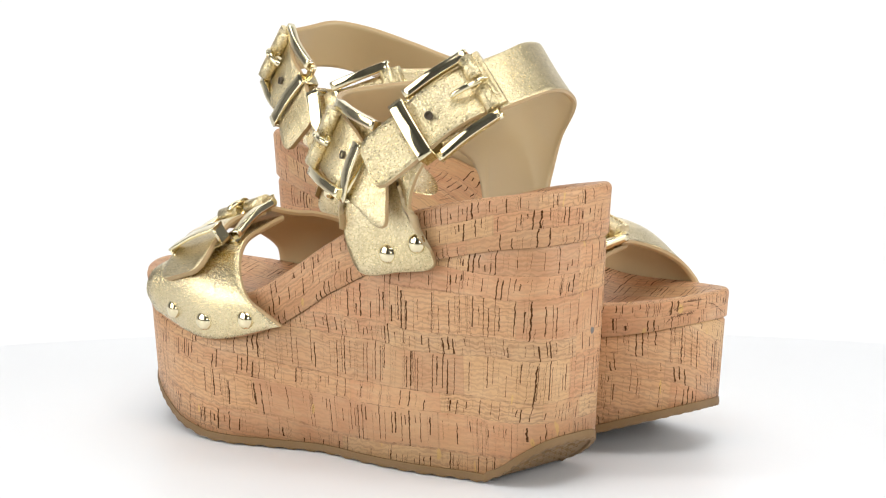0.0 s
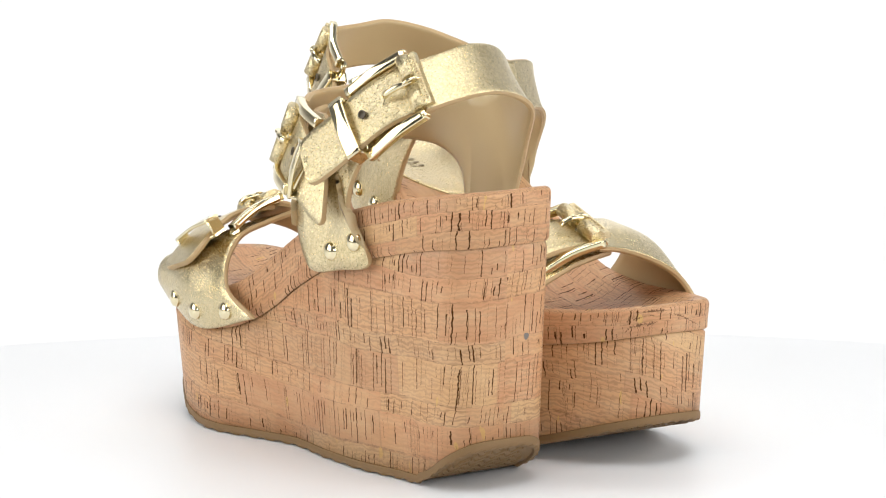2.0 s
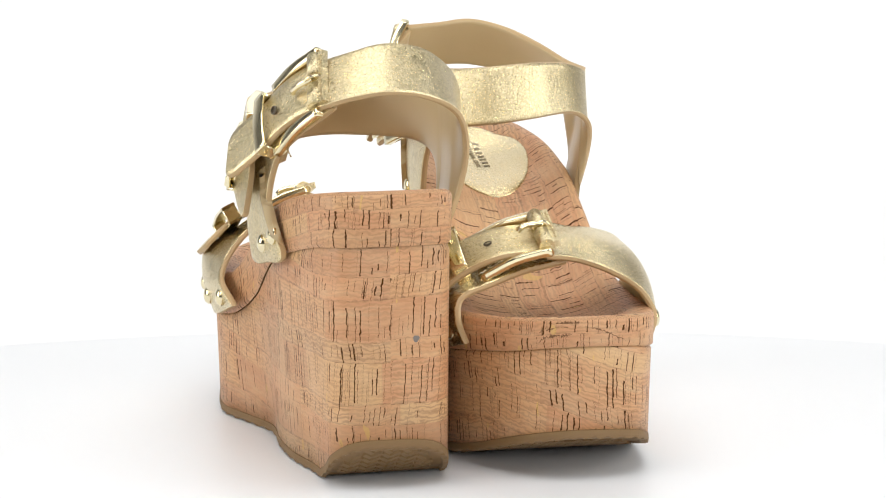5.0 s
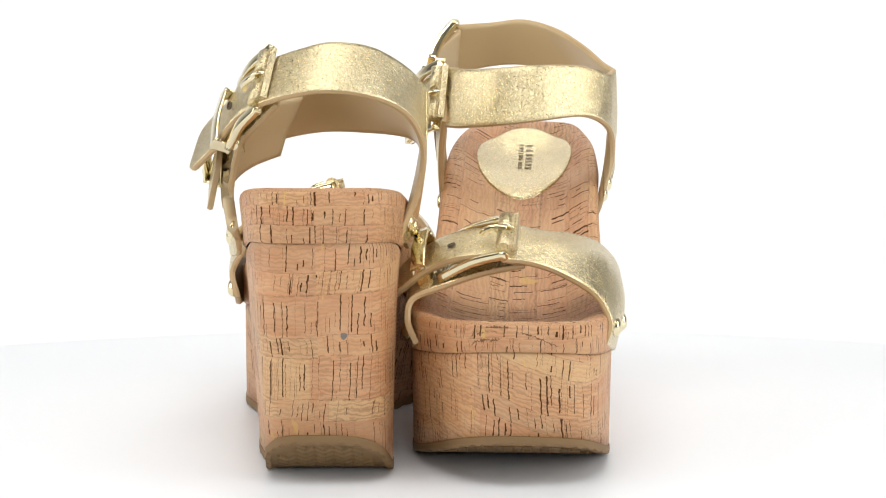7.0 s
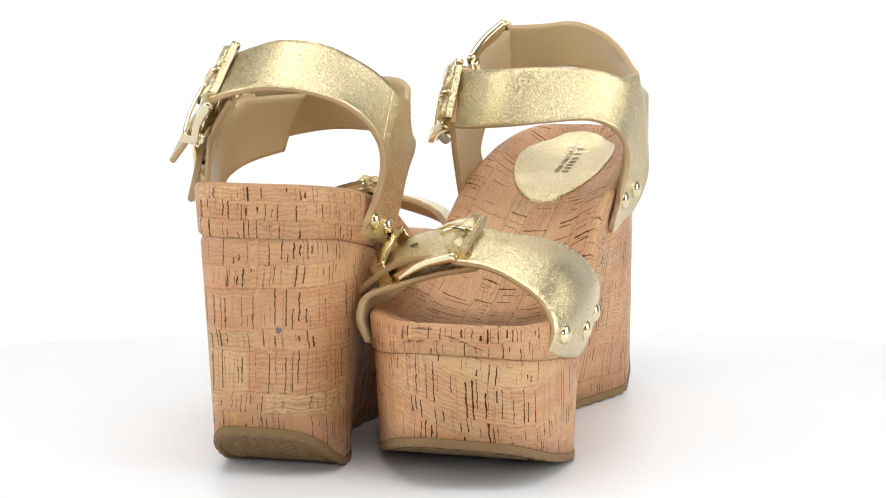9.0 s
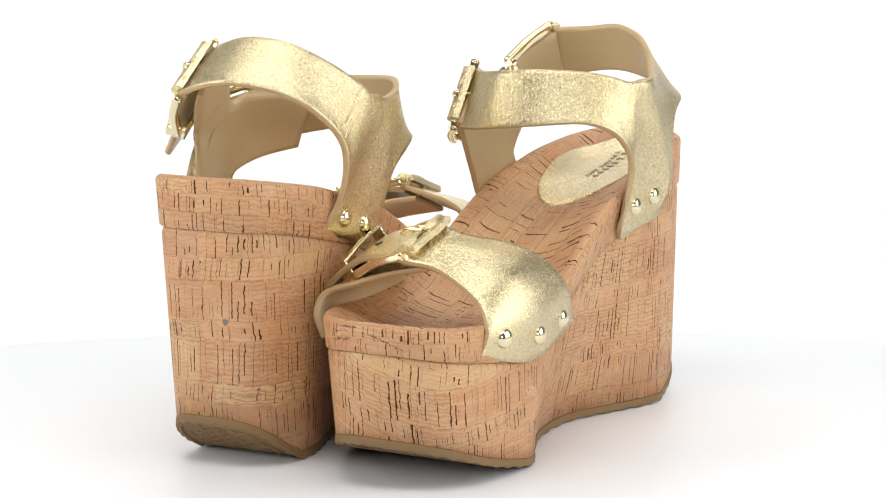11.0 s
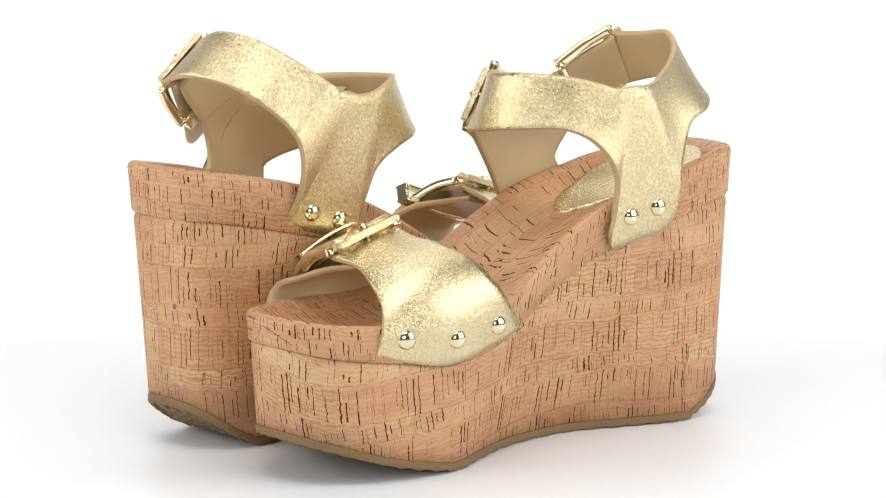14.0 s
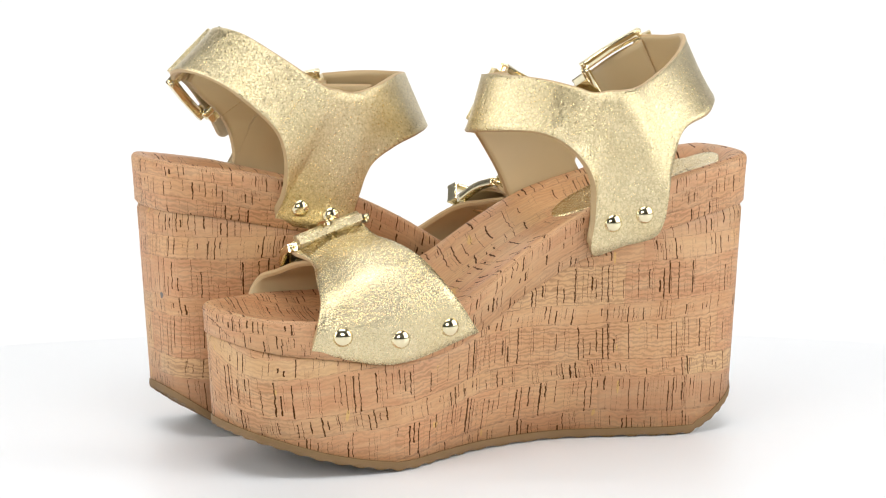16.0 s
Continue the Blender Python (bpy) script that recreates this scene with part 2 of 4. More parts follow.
def ribbon(grid, thick, outward):
    """A strip of leather: grid[column][row] is its outer face; outward(point) points away from the foot. Slots: outer, inner, cut edge."""
    g = np.array(grid)
    ds, dr = np.gradient(g, axis=0), np.gradient(g, axis=1)
    n = np.cross(ds, dr)
    n /= np.linalg.norm(n, axis=2, keepdims=True) + 1e-12
    mid = g[g.shape[0] // 2, g.shape[1] // 2]
    if np.dot(n[g.shape[0] // 2, g.shape[1] // 2], outward(mid)) < 0:
        n = -n
    inner, half = g - n * thick, g - n * thick * 0.5
    bm = bmesh.new()
    vo = [[bm.verts.new(p) for p in c] for c in g]
    vi = [[bm.verts.new(p) for p in c] for c in inner]
    C, R = g.shape[:2]
    for i in range(C - 1):
        for j in range(R - 1):
            f = bm.faces.new((vo[i][j], vo[i + 1][j], vo[i + 1][j + 1], vo[i][j + 1]))
            f.smooth, f.material_index = True, 0
            f = bm.faces.new((vi[i][j], vi[i][j + 1], vi[i + 1][j + 1], vi[i + 1][j]))
            f.smooth, f.material_index = True, 1
    loop = [(i, 0) for i in range(C)] + [(C - 1, j) for j in range(1, R)] + [(i, R - 1) for i in range(C - 2, -1, -1)] + [(0, j) for j in range(R - 2, 0, -1)]
    vm = []
    for i, j in loop:
        step = np.zeros(3)
        if i == 0: step = step - ds[i, j] / (np.linalg.norm(ds[i, j]) + 1e-12)
        if i == C - 1: step = step + ds[i, j] / (np.linalg.norm(ds[i, j]) + 1e-12)
        if j == 0: step = step - dr[i, j] / (np.linalg.norm(dr[i, j]) + 1e-12)
        if j == R - 1: step = step + dr[i, j] / (np.linalg.norm(dr[i, j]) + 1e-12)
        vm.append(bm.verts.new(half[i, j] + step * thick * 0.22))
    for k in range(len(loop)):
        a, b = loop[k], loop[(k + 1) % len(loop)]
        ma, mb = vm[k], vm[(k + 1) % len(loop)]
        for q in ((vo[a[0]][a[1]], vo[b[0]][b[1]], mb, ma), (ma, mb, vi[b[0]][b[1]], vi[a[0]][a[1]])):
            f = bm.faces.new(q)
            f.material_index = 2
    bmesh.ops.recalc_face_normals(bm, faces=bm.faces)
    return bm


def bar(pts, w, h, up, bm=None, n=6, round_=0.35):
    """A metal bar of rounded rectangular section along pts; up: the direction of its height."""
    bm = bm or bmesh.new()
    p = catmull(pts, n) if len(pts) > 2 else np.array(pts, float)
    up = np.array(up, float)
    rings = []
    for i in range(len(p)):
        d = p[min(i + 1, len(p) - 1)] - p[max(i - 1, 0)]
        d /= np.linalg.norm(d)
        s = np.cross(d, up)
        s /= np.linalg.norm(s)
        t = np.cross(s, d)
        r = min(w, h) * round_
        prof = []
        for sx, sy in ((1, 1), (-1, 1), (-1, -1), (1, -1)):
            cs = [(sx * w / 2, sy * (h / 2 - r)), (sx * (w / 2 - 0.3 * r), sy * (h / 2 - 0.3 * r)), (sx * (w / 2 - r), sy * h / 2)]
            prof += cs if sx * sy > 0 else cs[::-1]
        rings.append([bm.verts.new(p[i] + s * a + t * b) for a, b in prof])
    for a, b in zip(rings, rings[1:]):
        for k in range(12):
            f = bm.faces.new((a[k], a[(k + 1) % 12], b[(k + 1) % 12], b[k]))
            f.smooth = len(p) > 2 or k % 3 != 2
    for e in (rings[0], rings[-1]):
        bm.faces.new(e)
    bmesh.ops.recalc_face_normals(bm, faces=bm.faces)
    return bm


def rod(pts, r, bm=None, n=6, sides=12):
    bm = bm or bmesh.new()
    p = catmull(pts, n) if len(pts) > 2 else np.array(pts, float)
    rings = []
    ref = np.array((0.31, 0.52, 0.79))
    for i in range(len(p)):
        d = p[min(i + 1, len(p) - 1)] - p[max(i - 1, 0)]
        d /= np.linalg.norm(d)
        s = np.cross(d, ref)
        s /= np.linalg.norm(s)
        t = np.cross(s, d)
        rings.append([bm.verts.new(p[i] + r * (s * math.cos(2 * math.pi * k / sides) + t * math.sin(2 * math.pi * k / sides))) for k in range(sides)])
    for a, b in zip(rings, rings[1:]):
        for k in range(sides):
            f = bm.faces.new((a[k], a[(k + 1) % sides], b[(k + 1) % sides], b[k]))
            f.smooth = True
    for e in (rings[0], rings[-1]):
        bm.faces.new(e)
    bmesh.ops.recalc_face_normals(bm, faces=bm.faces)
    return bm


def dome(centre, normal, r, rise):
    """A domed rivet head with a small collar."""
    bm = bmesh.new()
    n = Vector(normal).normalized()
    q = n.to_track_quat("Z", "Y")
    rings = []
    for rad, z in [(1.10, -0.35), (1.10, -0.02), (1.02, 0.06)] + [(math.cos(a), 0.06 + rise / r * math.sin(a)) for a in np.radians([8, 22, 38, 54, 70, 82])]:
        rings.append([bm.verts.new(Vector(centre) + q @ Vector((rad * r * math.cos(k * math.pi / 12), rad * r * math.sin(k * math.pi / 12), z * r))) for k in range(24)])
    for a, b in zip(rings, rings[1:]):
        for k in range(24):
            f = bm.faces.new((a[k], a[(k + 1) % 24], b[(k + 1) % 24], b[k]))
            f.smooth = True
    f = bm.faces.new(rings[-1])
    f.smooth = True
    bm.faces.new(rings[0][::-1])
    bmesh.ops.recalc_face_normals(bm, faces=bm.faces)
    return bm


def slab(corners, normal, depth, bm=None):
    """A thin plate on four corners, raised by depth along normal."""
    bm = bm or bmesh.new()
    n = np.array(normal, float) / np.linalg.norm(normal)
    lo = [bm.verts.new(np.array(c) - n * depth * 0.5) for c in corners]
    hi = [bm.verts.new(np.array(c) + n * depth * 0.5) for c in corners]
    bm.faces.new(lo[::-1]), bm.faces.new(hi)
    for k in range(4):
        bm.faces.new((lo[k], lo[(k + 1) % 4], hi[(k + 1) % 4], hi[k]))
    return bm


# ---------------------------------------------------------------- studio
def disc_table():
    """The white round table top with a softly rounded rim."""
    bm = bmesh.new()
    R, cx, cy = 0.64, 0.0, -0.415
    rings = []
    for rad, z in ((0.0, 0.0), (0.2, 0.0), (0.45, 0.0), (R - 0.006, 0.0), (R - 0.002, -0.0015), (R, -0.006), (R, -0.03), (R - 0.004, -0.034), (0.0, -0.034)):
        rings.append([bm.verts.new((cx + rad * math.cos(k * math.pi / 96), cy + rad * math.sin(k * math.pi / 96), z)) for k in range(192)] if rad else [bm.verts.new((cx, cy, z))])
    for a, b in zip(rings, rings[1:]):
        for k in range(192):
            q = [a[k % len(a)], a[(k + 1) % len(a)], b[(k + 1) % len(b)], b[k % len(b)]]
            q = list(dict.fromkeys(q))
            if len(q) > 2:
                f = bm.faces.new(q)
                f.smooth = True
    bmesh.ops.recalc_face_normals(bm, faces=bm.faces)
    ob = part("table_top", bm, WHITE, None)
    return tagged(ob, "white glossy round table top under the sandals", "table", kind="structure")


def backdrop():
    """A sweep of white paper: a low shelf that curves up into a wall behind the table."""
    bm = bmesh.new()
    prof = [(-3.0, -0.036), (0.9, -0.036)] + [(0.9 + 0.9 * math.sin(a), -0.036 + 0.9 * (1 - math.cos(a))) for a in np.linspace(0.1, math.pi / 2, 16)] + [(1.8, 3.0)]
    rows = [[bm.verts.new((x, y, z)) for y, z in prof] for x in np.linspace(-3, 3, 13)]
    for a, b in zip(rows, rows[1:]):
        for k in range(len(prof) - 1):
            f = bm.faces.new((a[k], b[k], b[k + 1], a[k + 1]))
            f.smooth = True
    ob = part("backdrop", bm, PAPER, None)
    return tagged(ob, "seamless white paper sweep behind the table", "backdrop", kind="structure")


def studio_wall(name, x0, x1, y0, y1, z0, z1, skin, label):
    bm = bmesh.new()
    bmesh.ops.create_cube(bm, size=1.0)
    for v in bm.verts:
        v.co = Vector(((x0 + x1) / 2 + v.co.x * (x1 - x0), (y0 + y1) / 2 + v.co.y * (y1 - y0), (z0 + z1) / 2 + v.co.z * (z1 - z0)))
    return tagged(part(name, bm, skin, None), label, "wall", kind="structure")


disc_table()
backdrop()
# unseen walls and ceiling, added to set fill light and metal reflections
studio_wall("wall_south", -3.0, 3.0, -3.1, -3.0, -0.04, 3.0, BOUNCE_GREY, "unseen grey wall behind the lamps, added for bounce and reflections")
studio_wall("wall_west", -3.1, -3.0, -3.1, 1.9, -0.04, 3.0, BOUNCE_GREY, "unseen grey side wall, added to bounce light")
studio_wall("wall_east", 3.0, 3.1, -3.1, 1.9, -0.04, 3.0, BOUNCE_GREY, "unseen grey side wall, added to bounce light")
studio_wall("ceiling", -3.1, 3.1, -3.1, 1.9, 3.0, 3.1, BOUNCE_GREY, "unseen grey ceiling, added to bounce light")

# ---------------------------------------------------------------- the sandal's plan, in plan units: along the foot, towards its outer side
TOP = [(-0.0351, 0.0020), (-0.0329, 0.0170), (-0.0285, 0.0225), (-0.0176, 0.0268), (0.0001, 0.0298), (0.0200, 0.0315), (0.0450, 0.0318), (0.0700, 0.0325), (0.0920, 0.0363), (0.1120, 0.0386), (0.1320, 0.0381), (0.1497, 0.0328), (0.1637, 0.0243), (0.1742, 0.0138), (0.1788, 0.0020), (0.1774, -0.0109), (0.1711, -0.0245), (0.1556, -0.0316), (0.1369, -0.0340), (0.1170, -0.0352), (0.0971, -0.0338), (0.0751, -0.0302), (0.0501, -0.0288), (0.0250, -0.0288), (0.0001, -0.0268), (-0.0176, -0.0232), (-0.0285, -0.0196), (-0.0333, -0.0136)]
LOW = [(-0.0297, 0.0010), (-0.0288, 0.0138), (-0.0218, 0.0201), (-0.0120, 0.0210), (0.0030, 0.0222), (0.0220, 0.0260), (0.0450, 0.0270), (0.0680, 0.0258), (0.0879, 0.0318), (0.1078, 0.0382), (0.1300, 0.0365), (0.1461, 0.0302), (0.1595, 0.0230), (0.1705, 0.0141), (0.1764, 0.0031), (0.1746, -0.0099), (0.1684, -0.0233), (0.1535, -0.0308), (0.1350, -0.0333), (0.1159, -0.0330), (0.0971, -0.0234), (0.0752, -0.0140), (0.0469, -0.0105), (0.0224, -0.0172), (0.0029, -0.0232), (-0.0120, -0.0230), (-0.0219, -0.0203), (-0.0282, -0.0126)]
RIM_Z = [(-.038, .106), (-.026, .1045), (0, .1000), (.016, .0960), (.036, .0908), (.0475, .0860), (.059, .0800), (.067, .0752), (.078, .0680), (.091, .0602), (.103, .0568), (.12, .0552), (.15, .0565), (.165, .0575), (.18, .0595)]
SEAM_Z = [(-.038, .0868), (-.019, .0847), (.003, .0802), (.0255, .0750), (.040, .0705), (.052, .0650), (.062, .0600), (.073, .0530), (.085, .0462), (.1, .0410), (.12, .0395), (.15, .0432), (.165, .0455), (.18, .0490)]
SOLE_Z = [(-.030, .0150), (-.0225, .0096), (-.0127, .0031), (-.004, .0003), (.003, 0), (.107, 0), (.1231, .0008), (.1433, .0048), (.1625, .0109), (.177, .0156)]


def table(rows):
    fine = catmull(rows, 8)
    return lambda u: float(np.interp(u, fine[:, 0], fine[:, 1]))


rim_z, seam_z, sole_z = table(RIM_Z), table(SEAM_Z), table(SOLE_Z)
OUT_TOP, OUT_LOW = catmull(TOP, 10, True), catmull(LOW, 10, True)
NOUT = len(OUT_TOP)
THICK = 0.0033


def at(side, u, v, z):
    return np.array((u * S, side * v * S, z * S))


def wall_point(k, w):
    """Outline point k at height share w between the sole and the rim: along, outer, height."""
    a, b = OUT_LOW[k], OUT_TOP[k]
    z0, z1 = sole_z(a[0]) + THICK, rim_z(b[0])
    return (*(a + (b - a) * w), z0 + (z1 - z0) * w)


def seam_share(k):
    a, b = OUT_LOW[k], OUT_TOP[k]
    z0, z1 = sole_z(a[0]) + THICK, rim_z(b[0])
    w = 0.7
    for _ in range(6):
        u = a[0] + (b[0] - a[0]) * w
        w = (seam_z(u) - z0) / (z1 - z0)
    return w


SEAM = [seam_share(k) for k in range(NOUT)]
ARC = np.concatenate([[0], np.cumsum(np.linalg.norm(np.diff(np.vstack([OUT_TOP, OUT_TOP[:1]]), axis=0), axis=1))]) * S


def push(k, ring, d):
    """The outward step of length d at outline point k."""
    t = ring[(k + 1) % NOUT] - ring[k - 1]
    n = np.array((t[1], -t[0])) / np.linalg.norm(t)
    c = ring[k] - np.array((0.07, 0.0))
    return n * d if np.dot(n, c * np.array((0.3, 1))) > 0 else -n * d


def band(levels, side, uvs, cap_low=False):
    """A closed skin over stacked outlines with its veneer map; levels[i][k] is (along, outer, height)."""
    bm = bmesh.new()
    lay = bm.loops.layers.uv.new("veneer")
    vs = [[bm.verts.new(at(side, *p)) for p in lev] for lev in levels]
    for i in range(len(levels) - 1):
        for k in range(NOUT):
            k2 = (k + 1) % NOUT
            f = bm.faces.new((vs[i][k], vs[i][k2], vs[i + 1][k2], vs[i + 1][k]))
            f.smooth = True
            for lp, (a, b) in zip(f.loops, ((i, k), (i, k + 1), (i + 1, k + 1), (i + 1, k))):
                lp[lay].uv = uvs(a, b)
    if cap_low:
        bm.faces.new(vs[0])
    return bm, lay, vs


def wedge(side, parent):
    shares = [0.0, 0.25, 0.5, 0.75, 0.97, 1.0]
    levels = []
    for q in shares:
        lev = []
        for k in range(NOUT):
            u, v, z = wall_point(k, SEAM[k] * q)
            if q == 1.0:
                du, dv = push(k, OUT_TOP, -0.0009)
                u, v = u + du, v + dv
            lev.append((u, v, z))
        levels.append(lev)

    def uvs(i, k):
        u, v, z = levels[i][k % NOUT]
        return (ARC[k], (z - 0.11 * max(0.0, u - 0.07) * min(1.0, max(-1.0, v / 0.03))) * S)
    bm, lay, vs = band(levels, side, uvs, True)
    bmesh.ops.recalc_face_normals(bm, faces=bm.faces)
    return part("wedge", bm, CORK, parent, "tall wedge covered in striped cork veneer")


def footbed(side, parent):
    """The upper slab: a cork edge band, a rounded rim and the dished top."""
    levels, edge = [], 0.0022
    for q in (0.0, 0.06, 0.5):
        levels.append([])
        for k in range(NOUT):
            w = SEAM[k] + (1 - SEAM[k]) * q
            u, v, z = wall_point(k, w)
            du, dv = push(k, OUT_TOP, 0.0006 if q else -0.0003)
            levels[-1].append((u + du, v + dv, z))
    for a in (0, 30, 60, 90):
        levels.append([])
        for k in range(NOUT):
            u, v, z = wall_point(k, 1.0)
            c, s = math.cos(radians(a)), math.sin(radians(a))
            du, dv = push(k, OUT_TOP, 0.0006 - edge * (1 - c))
            levels[-1].append((u + du, v + dv, z - edge * (1 - s)))
    base = len(levels)
    for q, drop in ((0.12, 0.0006), (0.25, 0.0022), (0.42, 0.0042), (0.62, 0.0054), (0.82, 0.006), (0.97, 0.0062)):
        levels.append([])
        for k in range(NOUT):
            u, v, z = levels[base - 1][k]
            us = min(max(u, -0.006), 0.146)
            vs_ = 0.001
            uu, vv = u + (us - u) * q, v + (vs_ - v) * q
            deep = 1.0 + 0.35 * math.exp(-((uu + 0.005) / 0.03) ** 2) + 0.25 * math.exp(-((uu - 0.12) / 0.03) ** 2)
            levels[-1].append((uu, vv, rim_z(uu) - drop * deep))

    def uvs(i, k):
        u, v, z = levels[i][k % NOUT]
        if i < base - 2:
            return (ARC[k], (z - rim_z(u)) * S + 0.5)
        return (u * S * 1.02 + z * S * 0.4, v * S)
    bm, lay, vs = band(levels, side, uvs)
    faces = list(bm.faces)
    for i, f in enumerate(faces):
        f.material_index = 0 if i // NOUT < base - 2 else 1
    # close the narrow slit along the middle
    ring = vs[-1]
    half = NOUT // 2
    for k in range(1, half):
        a, b, c, d = ring[k], ring[k + 1], ring[(NOUT - k - 1) % NOUT], ring[NOUT - k]
        q = list(dict.fromkeys((a, b, c, d)))
        if len(q) > 2:
            f = bm.faces.new(q)
            f.smooth, f.material_index = True, 1
            for lp in f.loops:
                lp[lay].uv = (lp.vert.co.x * 1.02 + lp.vert.co.z * 0.4, lp.vert.co.y * side)
    bm.faces.new((ring[0], ring[1], ring[NOUT - 1])).material_index = 1
    bmesh.ops.recalc_face_normals(bm, faces=bm.faces)
    return part("footbed", bm, [CORK_RIM, CORK_BED], parent, "cork footbed slab with a rounded rim")


def outsole(side, parent):
    """The rubber sole with its notched lower edge."""
    levels = []
    n2 = NOUT
    fine = catmull(LOW, 10, True)
    for lev, (d, dz) in enumerate(((-0.0002, THICK), (0.0003, THICK - 0.0002), (0.0004, 0.0012), (0.0002, 0.0))):
        row = []
        for k in range(n2):
            du, dv = push(k, OUT_LOW, d)
            u, v = fine[k][0] + du, fine[k][1] + dv
            notch = 0.0005 if (lev == 3 and (k // 2) % 2) else 0.0
            row.append((u, v, sole_z(fine[k][0]) + dz + notch))
        levels.append(row)
    for q, lift in ((0.08, 0.0001), (0.11, 0.0011), (0.97, 0.0011)):
        row = []
        for k in range(n2):
            u, v, z = levels[3][k]
            us = min(max(u, -0.012), 0.14)
            uu = u + (us - u) * q
            row.append((uu, v * (1 - q), sole_z(uu) + lift))
        levels.append(row)
    bm, lay, vs = band(levels, side, lambda i, k: (0, 0))
    for f in bm.faces:
        f.smooth = False
    bmesh.ops.recalc_face_normals(bm, faces=bm.faces)
    return part("outsole", bm, RUBBER, parent, "thin brown rubber outsole with a notched edge")


def tread(side, parent):
    """Herringbone ribs on the bevelled heel and the sprung toe of the sole."""
    def rib(bm, a, b):
        pa, pb = np.array(a), np.array(b)
        d = (pb - pa) / np.linalg.norm(pb - pa)
        s = np.array((-d[1], d[0])) * 0.00075
        cs = []
        for p, q in ((pa, -s), (pb, -s), (pb, s), (pa, s)):
            u, v = p + q
            cs.append(at(side, u, v, sole_z(u) + 0.0009))
        slab(cs, (0.2, 0, -1), 0.0016 * S, bm)
    for u0, u1, w in ((-0.026, -0.005, 0.019), (0.130, 0.170, 0.030)):
        bm = bmesh.new()
        step = 0.0033
        for i in range(int((u1 - u0) / 0.0030)):
            u = u0 + i * 0.0030
            m = int(w / step)
            for j in range(-m, m):
                a = (u, j * step)
                b = (u + 0.0026 * (1 if j % 2 else -1), (j + 0.92) * step)
                if max(abs(a[1]), abs(b[1])) > np.interp(u, (-0.028, -0.0235, -0.012, 0.0, 0.125, 0.145, 0.160, 0.170), (0.008, 0.0150, 0.0185, 0.019, 0.031, 0.027, 0.020, 0.012)):
                    continue
                rib(bm, a, b)
        bmesh.ops.recalc_face_normals(bm, faces=bm.faces)
        tagged(part("tread", bm, RUBBER, parent, "herringbone rubber tread"), kind="stuff")


def grid_from(lines, n, rows, side):
    """A grid through control lines; each line holds the points of one edge or of the middle."""
    cur = [catmull(l, n) for l in lines]
    g = []
    for c in range(len(cur[0])):
        g.append([at(side, *p) for p in catmull([l[c] for l in cur], rows)] if len(cur) > 2 else
                 [at(side, *(cur[0][c] + (cur[1][c] - cur[0][c]) * r / rows)) for r in range(rows + 1)])
    return np.array(g)


# per sandal: the ankle strap's lower and upper edges, from the rear buckle round the heel and the inner side to the front buckle
ANKLE_LOW = {
    1: [(-0.0149, 0.0222, 0.1329), (-0.0183, 0.0128, 0.1360), (-0.0190, -0.0014, 0.1379), (-0.0135, -0.0169, 0.1355), (-0.0064, -0.0296, 0.1291), (0.0050, -0.0358, 0.1167), (0.0090, -0.0353, 0.1035), (0.0092, -0.0313, 0.0908), (0.0075, -0.0263, 0.0810),
        (0.0190, -0.0282, 0.0782), (0.0341, -0.0299, 0.0748), (0.0384, -0.0327, 0.0874), (0.0435, -0.0347, 0.1012), (0.0542, -0.0347, 0.1087), (0.0666, -0.0298, 0.1125), (0.0784, -0.0129, 0.1129), (0.0824, 0.0052, 0.1129), (0.0769, 0.0232, 0.1105), (0.0625, 0.0350, 0.1070)],
    -1: [(-0.0225, 0.0320, 0.1270), (-0.0247, 0.0169, 0.1304), (-0.0220, 0.0009, 0.1311), (-0.0175, -0.0179, 0.1273), (-0.0080, -0.0305, 0.1232), (0.0041, -0.0341, 0.1179), (0.0096, -0.0354, 0.1049), (0.0117, -0.0361, 0.0911), (0.0137, -0.0313, 0.0784),
        (0.0268, -0.0297, 0.0748), (0.0390, -0.0282, 0.0723), (0.0400, -0.0325, 0.0866), (0.0422, -0.0359, 0.1008), (0.0501, -0.0343, 0.1125), (0.0594, -0.0251, 0.1183), (0.0703, -0.0075, 0.1176), (0.0727, 0.0074, 0.1161), (0.0671, 0.0239, 0.1147), (0.0590, 0.0318, 0.1142)]}
